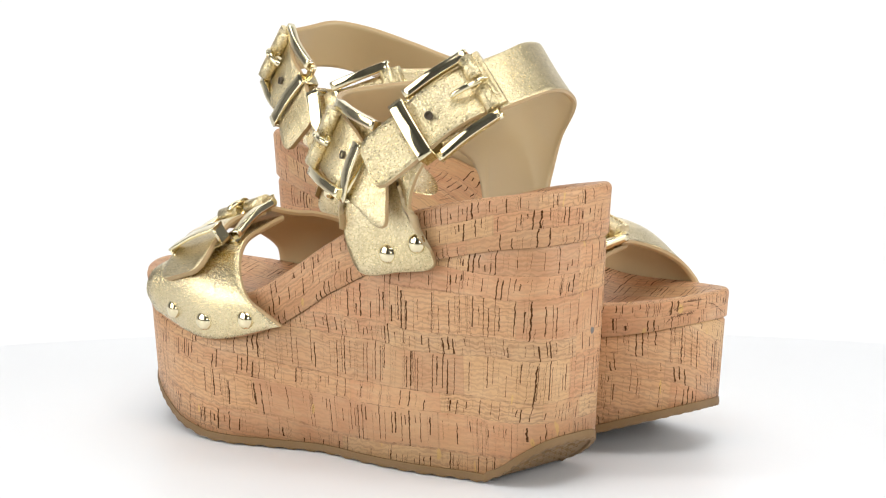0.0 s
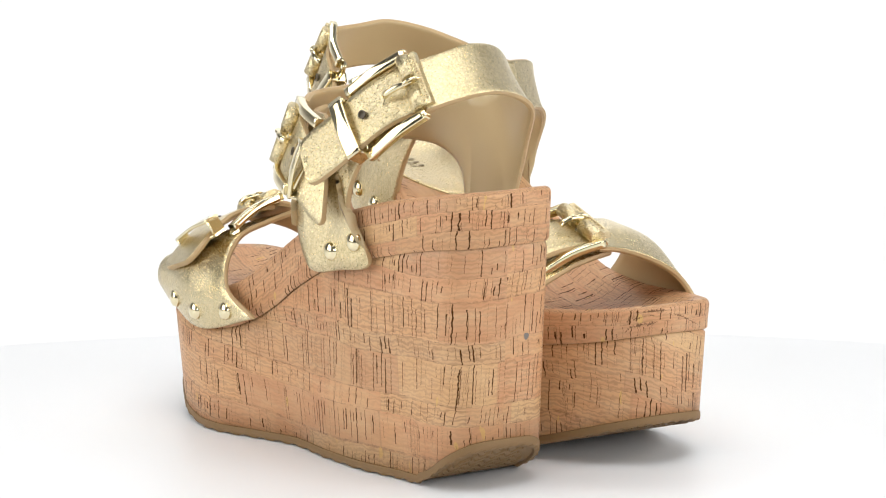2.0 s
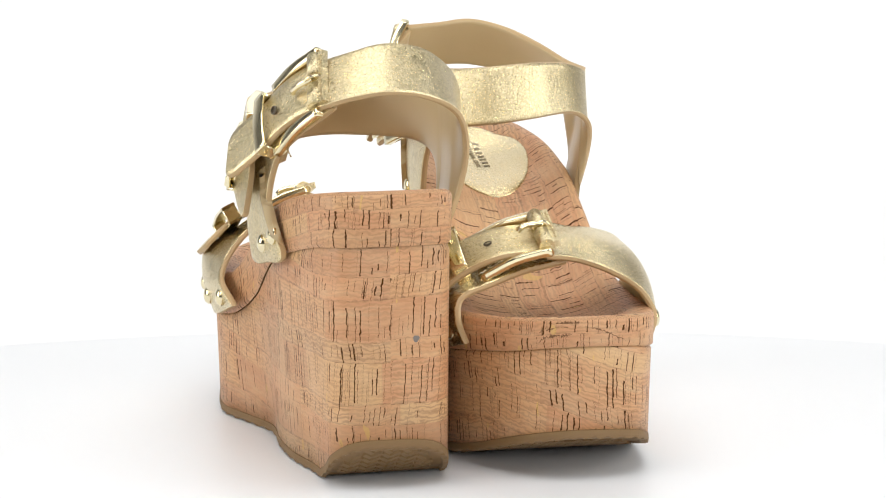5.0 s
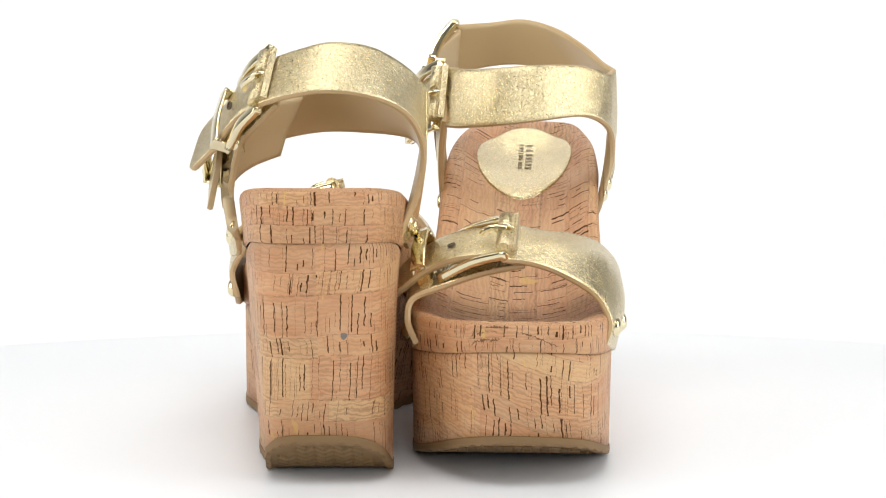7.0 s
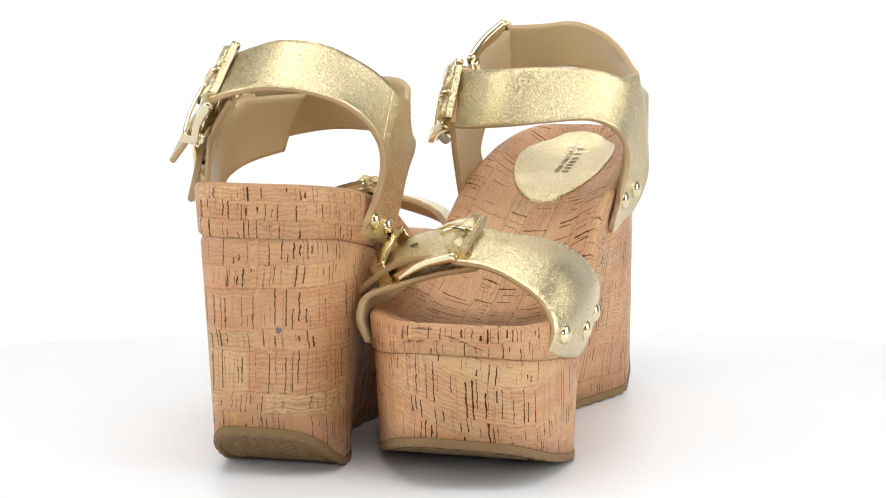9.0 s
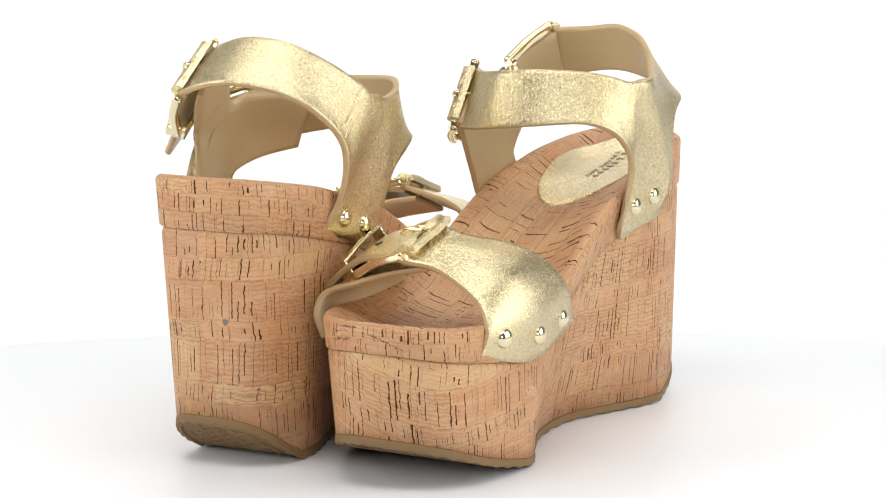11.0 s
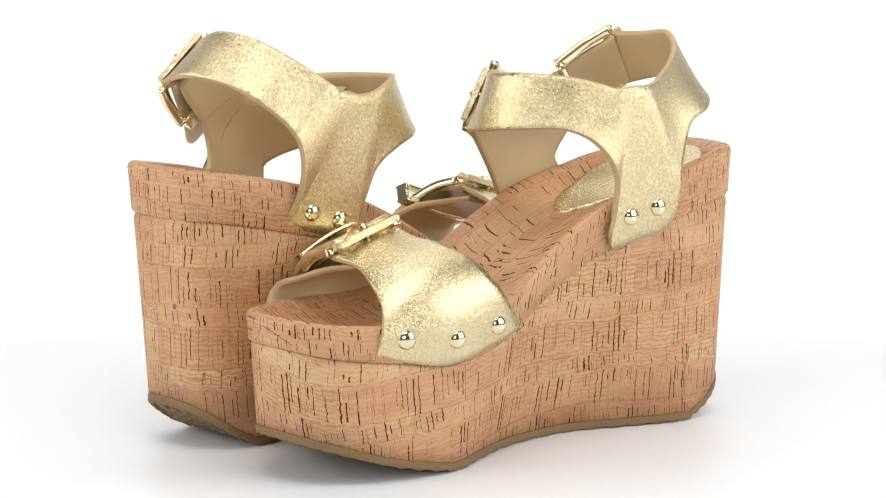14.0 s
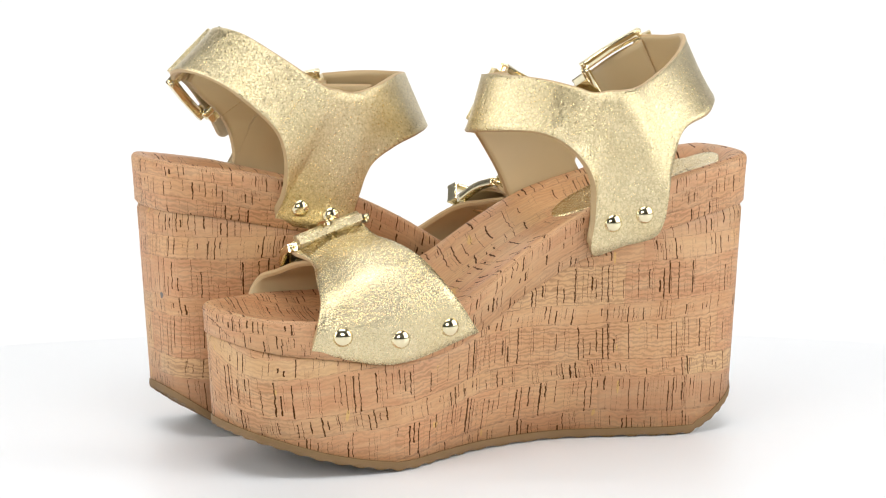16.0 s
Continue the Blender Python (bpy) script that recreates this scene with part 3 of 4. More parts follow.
ANKLE_TOP = {
    1: [(-0.0008, 0.0164, 0.1481), (-0.0043, 0.0084, 0.1509), (-0.0047, -0.0026, 0.1534), (-0.0006, -0.0167, 0.1514), (0.0085, -0.0289, 0.1438), (0.0193, -0.0357, 0.1352), (0.0248, -0.0367, 0.1315), (0.0288, -0.0369, 0.1308), (0.0329, -0.0369, 0.1295),
        (0.0365, -0.0364, 0.1293), (0.0397, -0.0359, 0.1296), (0.0426, -0.0354, 0.1303), (0.0471, -0.0349, 0.1316), (0.0519, -0.0324, 0.1331), (0.0591, -0.0267, 0.1346), (0.0687, -0.0130, 0.1339), (0.0723, 0.0031, 0.1330), (0.0656, 0.0194, 0.1324), (0.0535, 0.0300, 0.1310)],
    -1: [(-0.0120, 0.0290, 0.1477), (-0.0158, 0.0152, 0.1484), (-0.0148, 0.0015, 0.1497), (-0.0076, -0.0118, 0.1467), (0.0044, -0.0229, 0.1411), (0.0181, -0.0312, 0.1353), (0.0251, -0.0349, 0.1335), (0.0291, -0.0360, 0.1331), (0.0324, -0.0361, 0.1329),
        (0.0346, -0.0356, 0.1329), (0.0370, -0.0349, 0.1327), (0.0393, -0.0342, 0.1323), (0.0423, -0.0329, 0.1325), (0.0472, -0.0297, 0.1343), (0.0561, -0.0214, 0.1367), (0.0652, -0.0065, 0.1378), (0.0670, 0.0079, 0.1369), (0.0585, 0.0223, 0.1355), (0.0475, 0.0305, 0.1356)]}
QUARTER_LOW = [(-.0105, .132), (-.003, .1255), (.0080, .117), (.0140, .107), (.0152, .095), (.0070, .0778), (.022, .0738), (.0370, .0722), (.0440, .085), (.049, .096), (.055, .106), (.062, .116)]
QUARTER_TOP = [(.0, .1465), (.010, .1465), (.020, .140), (.026, .132), (.029, .1275), (.031, .126), (.034, .125), (.037, .1255), (.040, .127), (.043, .130), (.046, .1345), (.050, .1365)]
FLAP_LOW = [(.0440, .084), (.0435, .0945), (.0535, .1008), (.0662, .1050)]
FLAP_TOP = [(.0405, .127), (.046, .127), (.056, .127), (.0668, .127)]
TOE_IN_F = [(0.1445, 0.0040, 0.0760), (0.1418, -0.0078, 0.0739), (0.1446, -0.0198, 0.0695), (0.1468, -0.0297, 0.0632), (0.1501, -0.0348, 0.0542), (0.1517, -0.0327, 0.0457)]
TOE_IN_M = [(0.1312, 0.0030, 0.0815), (0.1305, -0.0083, 0.0800), (0.1303, -0.0214, 0.0774), (0.1281, -0.0330, 0.0710), (0.1245, -0.0394, 0.0571), (0.1213, -0.0364, 0.0396)]
TOE_IN_R = [(0.1180, 0.0020, 0.0850), (0.1173, -0.0089, 0.0822), (0.1135, -0.0196, 0.0806), (0.1079, -0.0307, 0.0757), (0.0996, -0.0378, 0.0641), (0.0878, -0.0345, 0.0482)]
TOE_OUT_F = {1: [(.1470, .0362, .0455), (.1472, .0405, .0540), (.1445, .0390, .0620), (.143, .028, .0660), (.141, .012, .0705), (.140, -.003, .0735)],
             -1: [(.149, .0360, .0455), (.1495, .0390, .0540), (.146, .0370, .0620), (.143, .026, .0660), (.141, .012, .0705), (.140, -.003, .0735)]}
TOE_OUT_M = {1: [(0.1128, 0.0413, 0.0395), (0.1157, 0.0448, 0.0529), (0.1190, 0.0420, 0.0633), (0.1239, 0.0293, 0.0714), (0.1272, 0.0120, 0.0757), (0.1281, -0.0029, 0.0778)],
             -1: [(.118, .0385, .0395), (.119, .0410, .053), (.120, .0380, .063), (.123, .027, .071), (.125, .012, .0755), (.126, -.003, .0770)]}
TOE_OUT_R = {1: [(0.0766, 0.0396, 0.0481), (0.0895, 0.0424, 0.0568), (0.1010, 0.0359, 0.0665), (0.1097, 0.0246, 0.0748), (0.1144, 0.0100, 0.0783), (0.1172, -0.0028, 0.0807)],
             -1: [(.0812, .0352, .0480), (.090, .0372, .057), (.099, .0320, .066), (.107, .022, .074), (.111, .010, .078), (.113, -.003, .079)]}


def quarter_v(u, z, side):
    f = (7.0 if side == 1 else 3.0) if u < 0.03 else 4.0
    f2 = 19.0 * max(0.0, u - 0.042) ** 2 if side == 1 else 0.0
    f3 = (0.0030 + 0.0026 * min(1.0, max(0.0, (u - 0.026) / 0.012))) * min(1.0, max(0.0, (0.116 - z) / 0.02)) if side == 1 else 0.0
    return f3 - f2 + 0.0325 + 0.0025 * math.sin(min(1.0, max(0.0, (z - 0.072) / 0.04)) * math.pi * 0.5) - f * (u - 0.03) ** 2 - (0.40 if side == 1 else 0.20) * max(0.0, z - 0.115)


def straps(side, parent):
    skin = [GOLD, LINING, EDGE]
    centre = at(side, 0.02, 0.0, 0.11)
    away = lambda p: (p - centre) * np.array((1, 1, 0.2))
    lows, tops = ANKLE_LOW[side], ANKLE_TOP[side]
    mids = []
    for a, b in zip(lows, tops):
        deep = max(0.0, min(1.0, (b[2] - a[2] - 0.022) / 0.03))
        mids.append(((a[0] + b[0]) / 2, (a[1] + b[1]) / 2 - 0.0030 * deep, (a[2] + b[2]) / 2))
    g = grid_from([lows, mids, tops], 7, 7, side)
    # leather bends evenly: relax the sideways bulge between its edges
    w = g[:, :, 1]
    for _ in range(5):
        w[1:-1, 0] = (w[:-2, 0] + 2 * w[1:-1, 0] + w[2:, 0]) / 4
        w[1:-1, -1] = (w[:-2, -1] + 2 * w[1:-1, -1] + w[2:, -1]) / 4
    for _ in range(30):
        w[1:-1, 1:-1] = (w[:-2, 1:-1] + w[2:, 1:-1] + 0.6 * (w[1:-1, :-2] + w[1:-1, 2:])) / 3.2
    bm = ribbon(g, 0.0021 * S, away)
    skins = [part("ankle_strap", bm, skin, parent, "metallic gold leather ankle strap with beige lining")]
    slide = lambda u, z: u - (0.0 if side == 1 else 0.013 * max(0.0, min(1.0, (z - 0.100) / 0.03)) * max(0.0, min(1.0, (0.034 - u) / 0.02)))
    cap = lambda u, z: (z if u < 0.03 else min(z, 0.1270)) if side == 1 else min(z, 0.1255 + 0.25 * max(0.0, u - 0.03))
    low = [(slide(u, z), 0.0, cap(u, z)) for u, z in catmull(QUARTER_LOW[:8] + (FLAP_LOW if side == 1 else QUARTER_LOW[8:]), 3)]
    top = [(slide(u, z), 0.0, cap(u, z)) for u, z in catmull(QUARTER_TOP[:8] + (FLAP_TOP if side == 1 else QUARTER_TOP[8:]), 3)]
    g = []
    for (a, b) in list(zip(catmull(low, 3), catmull(top, 3)))[0 if side == 1 else 13:]:
        col = []
        for r in range(13):
            u, v, z = a + (b - a) * r / 12
            col.append(at(side, u, quarter_v(u, z, side), z))
        g.append(col)
    skins.append(part("outer_quarter", ribbon(np.array(g), 0.0021 * S, away), skin, parent, "gold leather side piece riveted to the footbed"))
    core = at(side, 0.12, 0.0, 0.04)
    off = lambda p: p - core
    skins.append(part("toe_strap", ribbon(grid_from([TOE_IN_F, TOE_IN_M, TOE_IN_R], 7, 8, side), 0.0021 * S, off), [GOLD_FINE, LINING, EDGE], parent, "wide metallic gold leather toe strap"))
    skins.append(part("toe_side_piece", ribbon(grid_from([TOE_OUT_F[side], TOE_OUT_M[side], TOE_OUT_R[side]], 7, 8, side), 0.0021 * S, off), [GOLD_FINE, LINING, EDGE], parent, "gold leather toe piece under the buckle"))
    return skins


def seam_details(side, parent):
    """The overlap seam on the ankle strap and a row of stitches on the lining."""
    if side == 1:
        low, top = np.array(ANKLE_LOW[1][5]), np.array(ANKLE_TOP[1][5])
        pts = [at(side, *(low + (top - low) * f + np.array((0, -0.0002, 0)))) for f in (0.02, 0.35, 0.65, 0.98)]
        part("overlap_seam", rod(pts, 0.00018 * S, sides=6), GOLD_FINE, parent, "fine overlap seam across the strap")
    bm = bmesh.new()
    for i in range(13):
        ends = []
        for f in (i / 13, (i + 0.62) / 13):
            u, z = 0.0050 + 0.0180 * f, 0.1135 + 0.0115 * f
            ends.append(at(side, u, quarter_v(u, z, side) - 0.0022, z))
        rod(ends, 0.00030 * S, bm, sides=6)
    tagged(part("lining_stitches", bm, EDGE, parent, "short row of tan stitches on the lining"), kind="stuff")


def scuff(side, parent):
    """A small grey heart-shaped scuff on the back of the heel."""
    k = min(range(NOUT), key=lambda i: abs(OUT_TOP[i][1] + 0.0073) + (10 if OUT_TOP[i][0] > 0 else 0))
    w = 0.41
    u, v, z = wall_point(k, w)
    du, dv = push(k, OUT_TOP, 1.0)
    n = np.array((du, dv, 0.0))
    t = np.array((-dv, du, 0.0))
    bm = bmesh.new()
    c = bm.verts.new(at(side, *(np.array((u, v, z)) + n * 0.00012)))
    ring = []
    for i in range(16):
        a = i * math.pi / 8
        rr = 0.0012 * (1 + 0.12 * math.sin(3 * a + 0.6) - 0.15 * math.sin(a))
        ring.append(bm.verts.new(at(side, *(np.array((u, v, z)) + n * 0.0001 + t * rr * math.cos(a) + np.array((0, 0, 1)) * rr * math.sin(a)))))
    for i in range(16):
        bm.faces.new((c, ring[i], ring[(i + 1) % 16]))
    part("scuff_mark", bm, SCUFF, parent, "small grey scuff mark")


def bark_mark(side, parent):
    """Curled dark bark lines in the cork of the toe rim."""
    bm = bmesh.new()
    rng = random.Random(5)
    for line in ([(130, 0.50), (131, 0.66), (133, 0.78), (137, 0.84), (140, 0.80), (144, 0.70), (148, 0.52), (154, 0.20)],
                 [(130, 0.20), (131, 0.34), (134, 0.42), (137, 0.42), (139, 0.46)], [(132, 0.60), (135, 0.72), (138, 0.70)]):
        fine = catmull(line, 14)
        last = None
        for i, (k, q) in enumerate(fine):
            q += rng.uniform(-0.035, 0.035)
            half = 0.00042 * rng.uniform(0.25, 1.5) * math.sin(math.pi * (i + 1) / (len(fine) + 1)) ** 0.4
            k0, f = int(k), k - int(k)
            pair = []
            for off in (-half, half):
                ends = []
                for kk in (k0, k0 + 1):
                    u, v, z = wall_point(kk, SEAM[kk] + (1 - SEAM[kk]) * q)
                    du, dv = push(kk, OUT_TOP, 0.00068)
                    ends.append(np.array((u + du, v + dv, z + off)))
                pair.append(bm.verts.new(at(side, *(ends[0] + (ends[1] - ends[0]) * f))))
            if last and rng.random() > 0.10:
                bm.faces.new((last[0], pair[0], pair[1], last[1]))
            last = pair
    bmesh.ops.recalc_face_normals(bm, faces=bm.faces)
    part("bark_mark", bm, BARK, parent, "curled dark bark lines in the cork")


def tab(side, parent, spine, across, width, out):
    """The free end of a strap: spine points, the direction across it, a rounded tip at the end."""
    p = catmull(spine, 10)
    acr = catmull(across, 10)
    length = np.concatenate([[0], np.cumsum(np.linalg.norm(np.diff(p, axis=0), axis=1))])
    g = []
    # crowd columns near the tip so that it rounds off
    ts = np.concatenate([np.linspace(0, length[-1] - width * 0.36, 24), length[-1] - width * 0.36 + width * 0.36 * np.sin(np.linspace(0.1, 1, 10) * math.pi / 2)])
    for t in ts:
        c = np.array([np.interp(t, length, p[:, i]) for i in range(3)])
        a = np.array([np.interp(t, length, acr[:, i]) for i in range(3)])
        a /= np.linalg.norm(a)
        x = max(0.0, (t - (length[-1] - width * 0.36)) / (width * 0.36))
        hw = width / 2 * (0.55 + 0.45 * math.sqrt(max(0.0, 1 - x ** 3)))
        g.append([at(side, *(c + a * hw * r)) for r in np.linspace(-1, 1, 9)])
    o = at(side, *out)
    part("strap_end", ribbon(np.array(g), 0.0021 * S, lambda q: o), [GOLD, LINING, EDGE], parent, "rounded gold leather strap end with punched holes")


# a cup on the uncut strap; its dark colour stands in for the hole's shade
def hole(side, parent, centre, out):
    c, n = at(side, *centre), np.array(at(side, *out))
    n = n / np.linalg.norm(n)
    bm = bmesh.new()
    q = Vector(n).to_track_quat("Z", "Y")
    ring = [[bm.verts.new(Vector(c) + q @ Vector((r * math.cos(k * math.pi / 10), r * math.sin(k * math.pi / 10), z))) for k in range(20)] for r, z in ((0.0017, -0.0008), (0.0017, 0.00012), (0.0013, 0.00016), (0.0012, -0.0006))]
    for a, b in zip(ring, ring[1:]):
        for k in range(20):
            bm.faces.new((a[k], a[(k + 1) % 20], b[(k + 1) % 20], b[k]))
    bm.faces.new(ring[3])
    bmesh.ops.recalc_face_normals(bm, faces=bm.faces)
    part("punched_hole", bm, DARK, parent)


def buckle(side, parent, tr, tl, bl, br, out, prong_to, curve=0.0015):
    """A rectangular buckle: two long bars, an end bar, a pin in a leather loop, a prong."""
    tr, tl, bl, br, out = (np.array(x, float) for x in (tr, tl, bl, br, out))
    out /= np.linalg.norm(out)
    A = lambda p: at(side, *p)
    top = new("buckle")
    top.parent = parent
    top["label"] = "polished gold rectangular buckle"
    up = A(out)
    w, h = 0.0036 * S, 0.0030 * S
    for a, b in ((tr, tl), (br, bl)):
        d = (b - a) / np.linalg.norm(b - a)
        pts = [A(a - d * 0.001), A((a + b) / 2 + out * curve), A(b + d * 0.001)]
        part("frame_bar", bar(pts, w, h, up, round_=0.16), METAL, top)
    lower = out * -0.0028
    part("end_bar", bar([A(tl + lower * 0.6), A((tl + bl) / 2 + lower), A(bl + lower * 0.6)], w, h * 0.8, up), METAL, top)
    c = (tr - br) / np.linalg.norm(tr - br)
    part("pin", rod([A(tr + c * 0.0006), A(br - c * 0.0006)], 0.0011 * S), METAL, top)
    # leather wound round the pin, slit in the middle for the prong
    wound = bmesh.new()
    inset, slit = 0.0020, 0.0021
    mid = (tr + br) / 2
    for a, b in ((tr - c * inset, mid + c * slit), (mid - c * slit, br + c * inset)):
        rod([A(a + out * 0.0010), A(b + out * 0.0010)], 0.0029 * S, wound, sides=18)
    back = (tr - tl) / np.linalg.norm(tr - tl)
    q0, q1 = tr - c * inset + out * 0.0012, br + c * inset + out * 0.0012
    slab([A(q0), A(q1), A(q1 + back * 0.0050 - out * 0.0008), A(q0 + back * 0.0050 - out * 0.0008)], A(out), 0.0024 * S, wound)
    bmesh.ops.recalc_face_normals(wound, faces=wound.faces)
    part("leather_loop", wound, GOLD, top, "gold leather loop round the pin")
    stitch = bmesh.new()
    for i in range(8):
        a = q0 + (q1 - q0) * (0.1 + i * 0.105) + back * 0.0040 + out * 0.0007
        b = a + (q1 - q0) * 0.065
        rod([A(a), A(b)], 0.00028 * S, stitch, sides=6)
    tagged(part("stitching", stitch, THREAD, top), kind="stuff")
    m = (tr + br) / 2
    g = m + (np.array(prong_to, float) - m) * 0.62
    ring = [A(m + out * (0.0010 + 0.0027 * math.sin(w)) + back * 0.0027 * math.cos(w)) for w in np.linspace(-2.6, 2.6, 9)]
    part("prong_ring", bar(ring, 0.0030 * S, 0.0012 * S, A(c), n=3), METAL, top)
    for e, sgn in ((tr, 1), (br, -1)):
        part("pin_cap", rod([A(e + c * sgn * 0.0002), A(e + c * sgn * 0.0014)], 0.0017 * S, sides=16), METAL, top)
    part("prong", bar([A(m + out * 0.0030 + back * 0.0012), A(m + (g - m) * 0.45 + out * 0.0034), A(g + out * 0.0020), A(g + (g - m) * 0.25 + out * 0.0004)], 0.0023 * S, 0.0021 * S, up, n=8, round_=0.45), METAL, top)
    return top


def keeper(side, parent, t, b, along, out, wide=0.0058, lettered=False):
    """A square metal keeper that clasps the strap: a flat face and two folded sides."""
    t, b, along, out = (np.array(x, float) for x in (t, b, along, out))
    out /= np.linalg.norm(out)
    along /= np.linalg.norm(along)
    A = lambda p: at(side, *p)
    k = new("keeper")
    k.parent = parent
    k["label"] = "polished gold square strap keeper"
    part("face", bar([A(t), A((t + b) / 2 + out * 0.0009), A(b)], wide * S, 0.0013 * S, A(out)), METAL, k)
    c = (t - b) / np.linalg.norm(t - b)
    for e, s in ((t, 1), (b, -1)):
        p = e - c * s * 0.0007
        part("side", bar([A(p), A(p - out * 0.0062)], wide * S, 0.0013 * S, A(c)), METAL, k)
    part("back", bar([A(t - out * 0.0062), A(b - out * 0.0062)], wide * S, 0.0010 * S, A(out)), METAL, k)
    if lettered:
        bm = bmesh.new()
        n = 11
        for i in range(n):
            if i == 7:
                continue
            m = t + (b - t) * (0.12 + 0.76 * i / (n - 1)) + out * 0.00075
            e = (b - t) / np.linalg.norm(b - t) * 0.0004
            slab([A(m - e - along * 0.0012), A(m + e - along * 0.0012), A(m + e + along * 0.0012), A(m - e + along * 0.0012)], A(out), 0.0002, bm)
        bmesh.ops.recalc_face_normals(bm, faces=bm.faces)
        tagged(part("engraved_bars", bm, DARK, k, "row of small engraved bars"), kind="stuff")


def heel_pad(side, parent, bed):
    """The oval gold pad in the heel, with two lines of printed bars; it lies on the footbed's surface."""
    tree = BVHTree.FromPolygons([v.co for v in bed.data.vertices], [p.vertices for p in bed.data.polygons])

    def rest(u, v, lift):
        p = at(side, u, v, 0.2)
        hit = tree.ray_cast(Vector(p), Vector((0, 0, -1)))[0]
        return np.array((p[0], p[1], (hit.z if hit else 0.095 * S) + lift))
    bm = bmesh.new()
    c0, a, b = 0.0062, 0.0345, 0.0190
    rings = []
    for rad, dz in ((1.0, -0.0006), (1.0, 0.0005), (0.97, 0.0009), (0.8, 0.0009), (0.6, 0.0009), (0.4, 0.0009), (0.2, 0.0009)):
        row = []
        for k in range(64):
            an = k * math.pi / 32
            u = c0 + a * rad * math.cos(an)
            v = 0.001 + b * rad * math.sin(an) * (1.0 - 0.16 * math.cos(an))
            row.append(bm.verts.new(rest(u, v, dz)))
        rings.append(row)
    for p, q in zip(rings, rings[1:]):
        for k in range(64):
            f = bm.faces.new((p[k], p[(k + 1) % 64], q[(k + 1) % 64], q[k]))
            f.smooth = True
    f = bm.faces.new(rings[-1])
    f.smooth = True
    bmesh.ops.recalc_face_normals(bm, faces=bm.faces)
    pad = part("heel_pad", bm, GOLD_FINE, parent, "oval metallic gold heel pad")
    bm = bmesh.new()
    for row_v, size, n, gap, span in ((-0.0008, 0.0026, 7, 99, 0.0290), (0.0026, 0.0017, 12, 7, 0.0280)):
        for i in range(n):
            if i == gap:
                continue
            u = span * ((i + 0.5) / n - 0.5) - 0.0045
            hw = span / n * 0.15
            cs = [rest(u + su * hw, row_v + sv * size * 0.5, 0.00115) for su, sv in ((-1, -1), (1, -1), (1, 1), (-1, 1))]
            slab(cs, (0, 0, 1), 0.00016, bm)
    bmesh.ops.recalc_face_normals(bm, faces=bm.faces)
    tagged(part("printed_bars", bm, PRINT, pad, "two lines of small grey-brown printed bars"), kind="stuff")


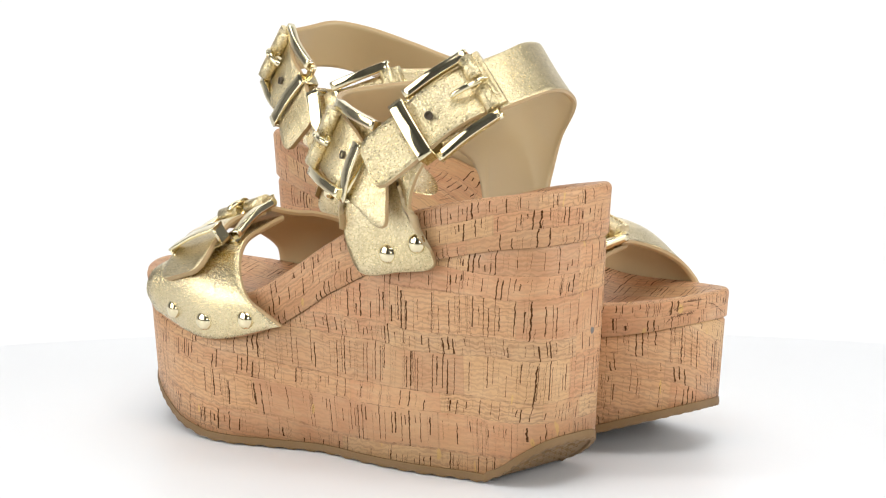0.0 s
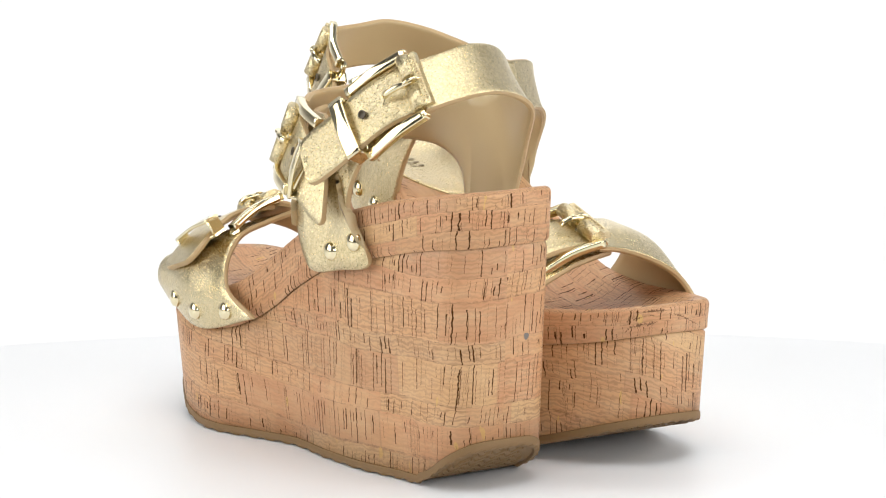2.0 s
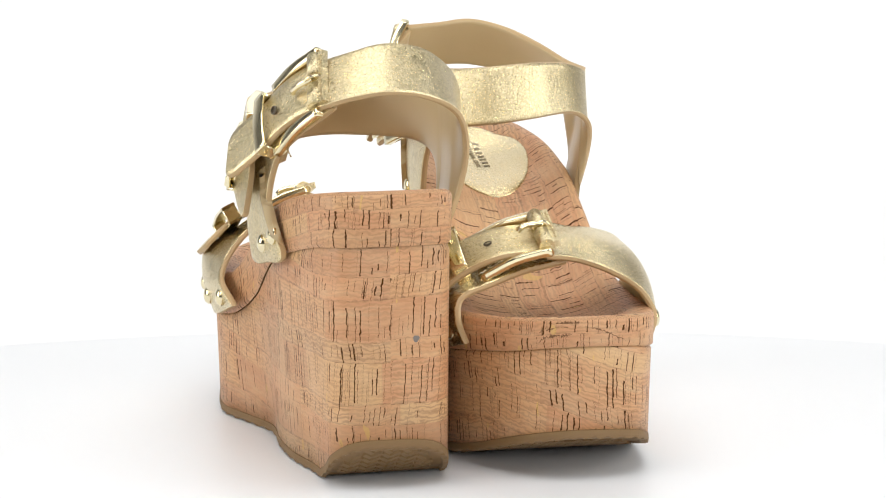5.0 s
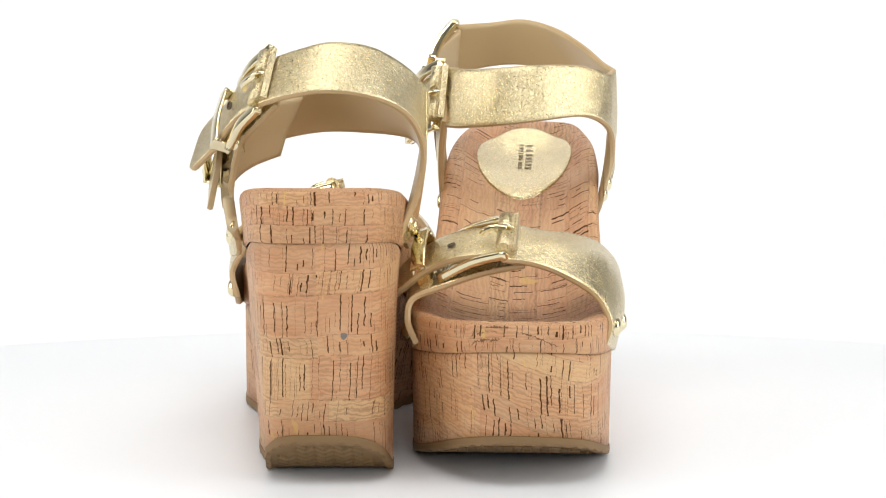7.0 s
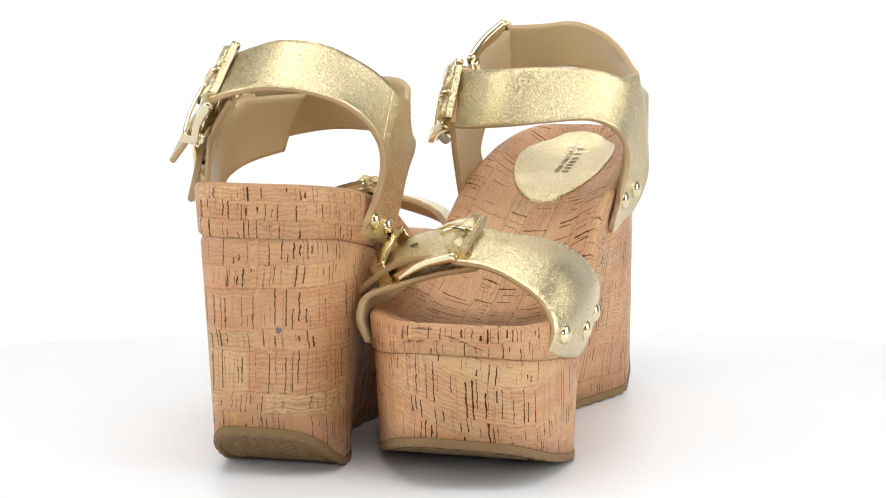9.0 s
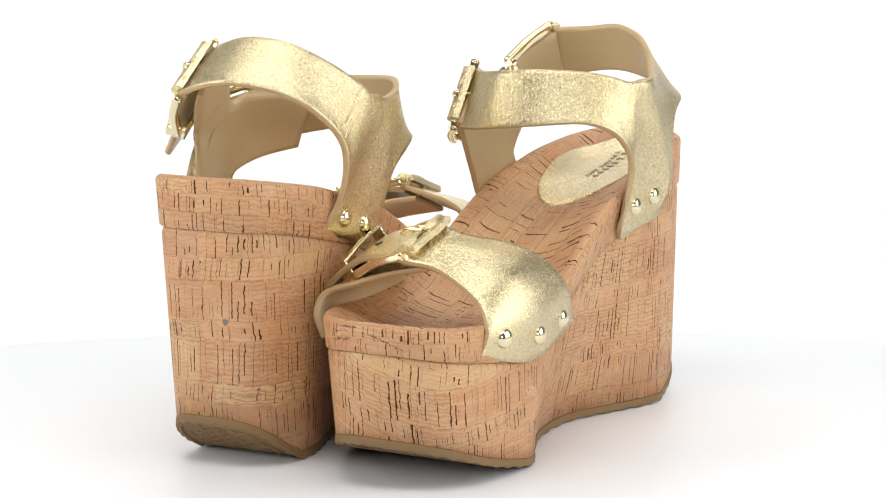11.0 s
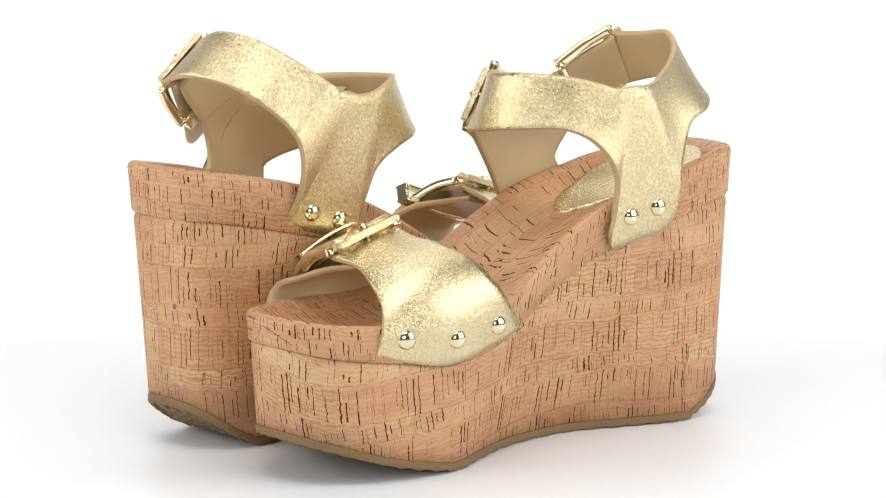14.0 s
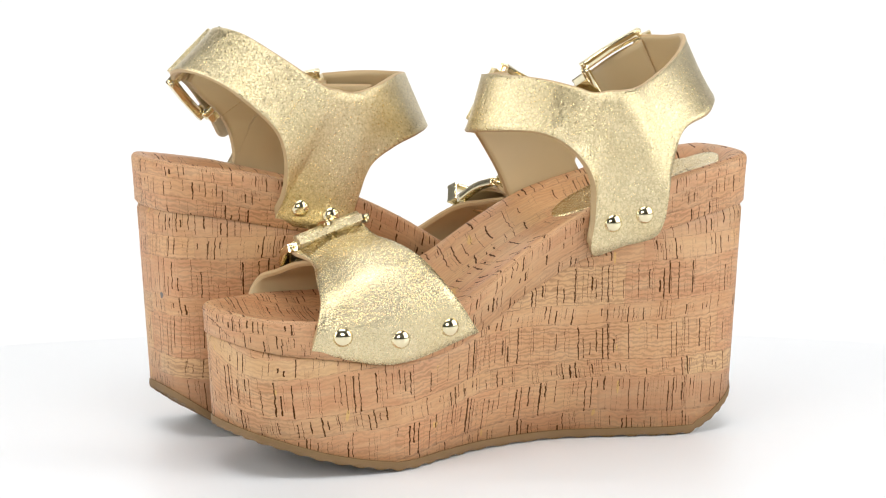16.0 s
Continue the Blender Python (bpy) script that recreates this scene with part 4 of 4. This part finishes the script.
def sandal(name, side, label):
    thing = tagged(new(name), label, "sandal", "pair of sandals")
    outsole(side, thing)
    tread(side, thing)
    wedge(side, thing)
    bed = footbed(side, thing)
    heel_pad(side, thing, bed)
    skins = straps(side, thing)
    seam_details(side, thing)
    if side == 1:
        scuff(side, thing)
    else:
        bark_mark(side, thing)
    # rear and front ankle buckles; the pair is buckled a little differently
    if side == 1:
        buckle(side, thing, (.0046, .0192, .1496), (.0205, .0308, .1362), (.0018, .0338, .1162), (-.0142, .0226, .1309), (-.35, 1, .35), (.0040, .0302, .1350))
        tab(side, thing, [(-.0045, .0200, .1400), (.0020, .0274, .1355), (.0080, .0332, .1298), (.0140, .0379, .1230), (.0206, .0456, .1150), (.0230, .0488, .1117)],
            [(.0155, -.0045, .0165)] * 6, .0205, (-.35, 1, .35))
        hole(side, thing, (.0073, .0345, .1299), (-.45, 1, .3))
        keeper(side, thing, (.0206, .0372, .1335), (.0036, .0397, .1162), (.010, .0085, -.0115), (-.35, 1, .35))
        buckle(side, thing, (.0513, .0325, .1306), (.0280, .0392, .1252), (.0395, .0455, .1010), (.0617, .0360, .1064), (.5, 1, .25), (.0485, .0402, .1165))
        tab(side, thing, [(.0575, .0322, .1188), (.0500, .0378, .1168), (.0423, .0412, .1143), (.0345, .0424, .1088), (.0275, .0426, .1034), (.0204, .0424, .0988)],
            [(-.008, -.0065, .0245), (-.007, -.0065, .0245), (-.005, -.006, .024), (-.002, -.005, .022), (0, -.004, .021), (.003, -.004, .020)], .0205, (.5, 1, .25))
        hole(side, thing, (.0420, .0418, .1143), (.45, 1, .3))
        keeper(side, thing, (.0325, .0434, .1192), (.0388, .0456, .0988), (-.008, .003, -.004), (.35, 1, .25), lettered=True)
    else:
        buckle(side, thing, (-.0100, .0300, .1482), (.0095, .0378, .1352), (-.0030, .0400, .1145), (-.0215, .0340, .1265), (-.3, 1, .2), (-.0085, .0365, .1330))
        tab(side, thing, [(-.0165, .0298, .1370), (-.0105, .0358, .1325), (-.0053, .0398, .1284), (.0020, .0421, .1225), (.0100, .0462, .1135), (.0140, .0478, .1080)],
            [(.0115, -.002, .0205), (.0115, -.002, .0205), (.013, -.002, .019), (.014, -.002, .018), (.015, -.003, .016), (.015, -.003, .016)], .0205, (-.3, 1, .2))
        hole(side, thing, (-.0053, .0406, .1284), (-.4, 1, .2))
        keeper(side, thing, (.0098, .0420, .1308), (-.0054, .0446, .1120), (.009, .005, -.010), (-.25, 1, .25))
        buckle(side, thing, (.0468, .0318, .1368), (.0290, .0425, .1285), (.0405, .0450, .1065), (.0590, .0335, .1140), (.4, 1, .1), (.0465, .0385, .1222))
        tab(side, thing, [(.0525, .0315, .1248), (.0465, .0368, .1222), (.0395, .0412, .1192), (.0310, .0435, .1165), (.0230, .0450, .1140), (.0150, .0452, .1105)],
            [(-.0115, -.0015, .0225), (-.0115, -.0015, .0225), (-.011, -.002, .0225), (-.010, -.0025, .022), (-.008, -.003, .021), (-.006, -.003, .020)], .0205, (.4, 1, .1))
        hole(side, thing, (.0385, .0418, .1190), (.4, 1, .1))
        keeper(side, thing, (.0195, .0458, .1262), (.0280, .0480, .1065), (-.009, .003, -.004), (.25, 1, .1), lettered=True)
    # toe buckle
    buckle(side, thing, (.1165, .0035, .0862), (.1130, .0255, .0770), (.1395, .0265, .0680), (.1445, .0040, .0772), (.15, .25, 1), (.1303, .0150, .0825))
    tab(side, thing, [(.1310, .0040, .0800), (.1305, .0140, .0800), (.1295, .0240, .0780), (.1270, .0335, .0730), (.1250, .0415, .0665), (.1240, .0450, .0630)],
        [(-.028, -.001, .0085)] * 6, .0225, (.1, .4, 1))
    hole(side, thing, (.1294, .0235, .0786), (.1, .35, 1))
    keeper(side, thing, (.1130, .0350, .0812), (.1375, .0352, .0708), (-.004, .009, -.006), (.3, .5, 1))
    if side == 1:
        heads = [(.0259, .0387, .0802, 1), (.0133, .0372, .0849, 1), (.1126, .0451, .0467, 1), (.0921, .0453, .0495, 1), (.1312, .0422, .0487, 1),
                 (.0166, -.0315, .0866, -1), (.0287, -.0312, .0830, -1), (.1417, -.0377, .0516, -1), (.1203, -.0392, .0496, -1), (.1003, -.0378, .0522, -1)]
    else:
        heads = [(.0285, .0352, .0804, 1), (.0155, .0352, .0851, 1), (.1171, .0395, .0471, 1), (.0975, .0390, .0496, 1), (.1364, .0372, .0485, 1),
                 (.0197, -.0358, .0870, -1), (.0321, -.0337, .0843, -1), (.1416, -.0377, .0512, -1), (.1200, -.0400, .0492, -1), (.1003, -.0393, .0518, -1)]
    leather = [BVHTree.FromPolygons([v.co for v in ob.data.vertices], [p.vertices for p in ob.data.polygons]) for ob in skins]
    for u, v, z, s in heads:
        n = Vector((0.25 if u > 0.13 else 0.0, side * s, 0.05)).normalized()
        spot = Vector(at(side, u, v, z))
        hits = [h for h in (tr.ray_cast(spot + n * 0.012, -n, 0.024)[0] for tr in leather) if h]
        spot = max(hits, key=lambda h: h.dot(n)) if hits else spot
        part("rivet", dome(spot, n, 0.0033 * S, 0.0016 * S), METAL, thing, "domed gold rivet")
    return thing


LEFT = sandal("wedge_sandal", 1, "gold leather and cork platform wedge sandal, heel beside the other's toe")
RIGHT = sandal("wedge_sandal", -1, "gold leather and cork platform wedge sandal, turned the opposite way")


def motions():
    """The turntable turns both sandals together at an even pace."""
    for thing, x, y, turn in ((LEFT, -0.0481, -0.0636, 82.33), (RIGHT, 0.0449, 0.0676, -100.54)):
        base = pose(x * S, y * S, 0.0004, 0, 0, turn)
        walk(thing, [(0.5 * i, pose(0, 0, 0, 0, 0, -6.958 * (0.5 * i - 8.0)) @ base) for i in range(33)])


motions()
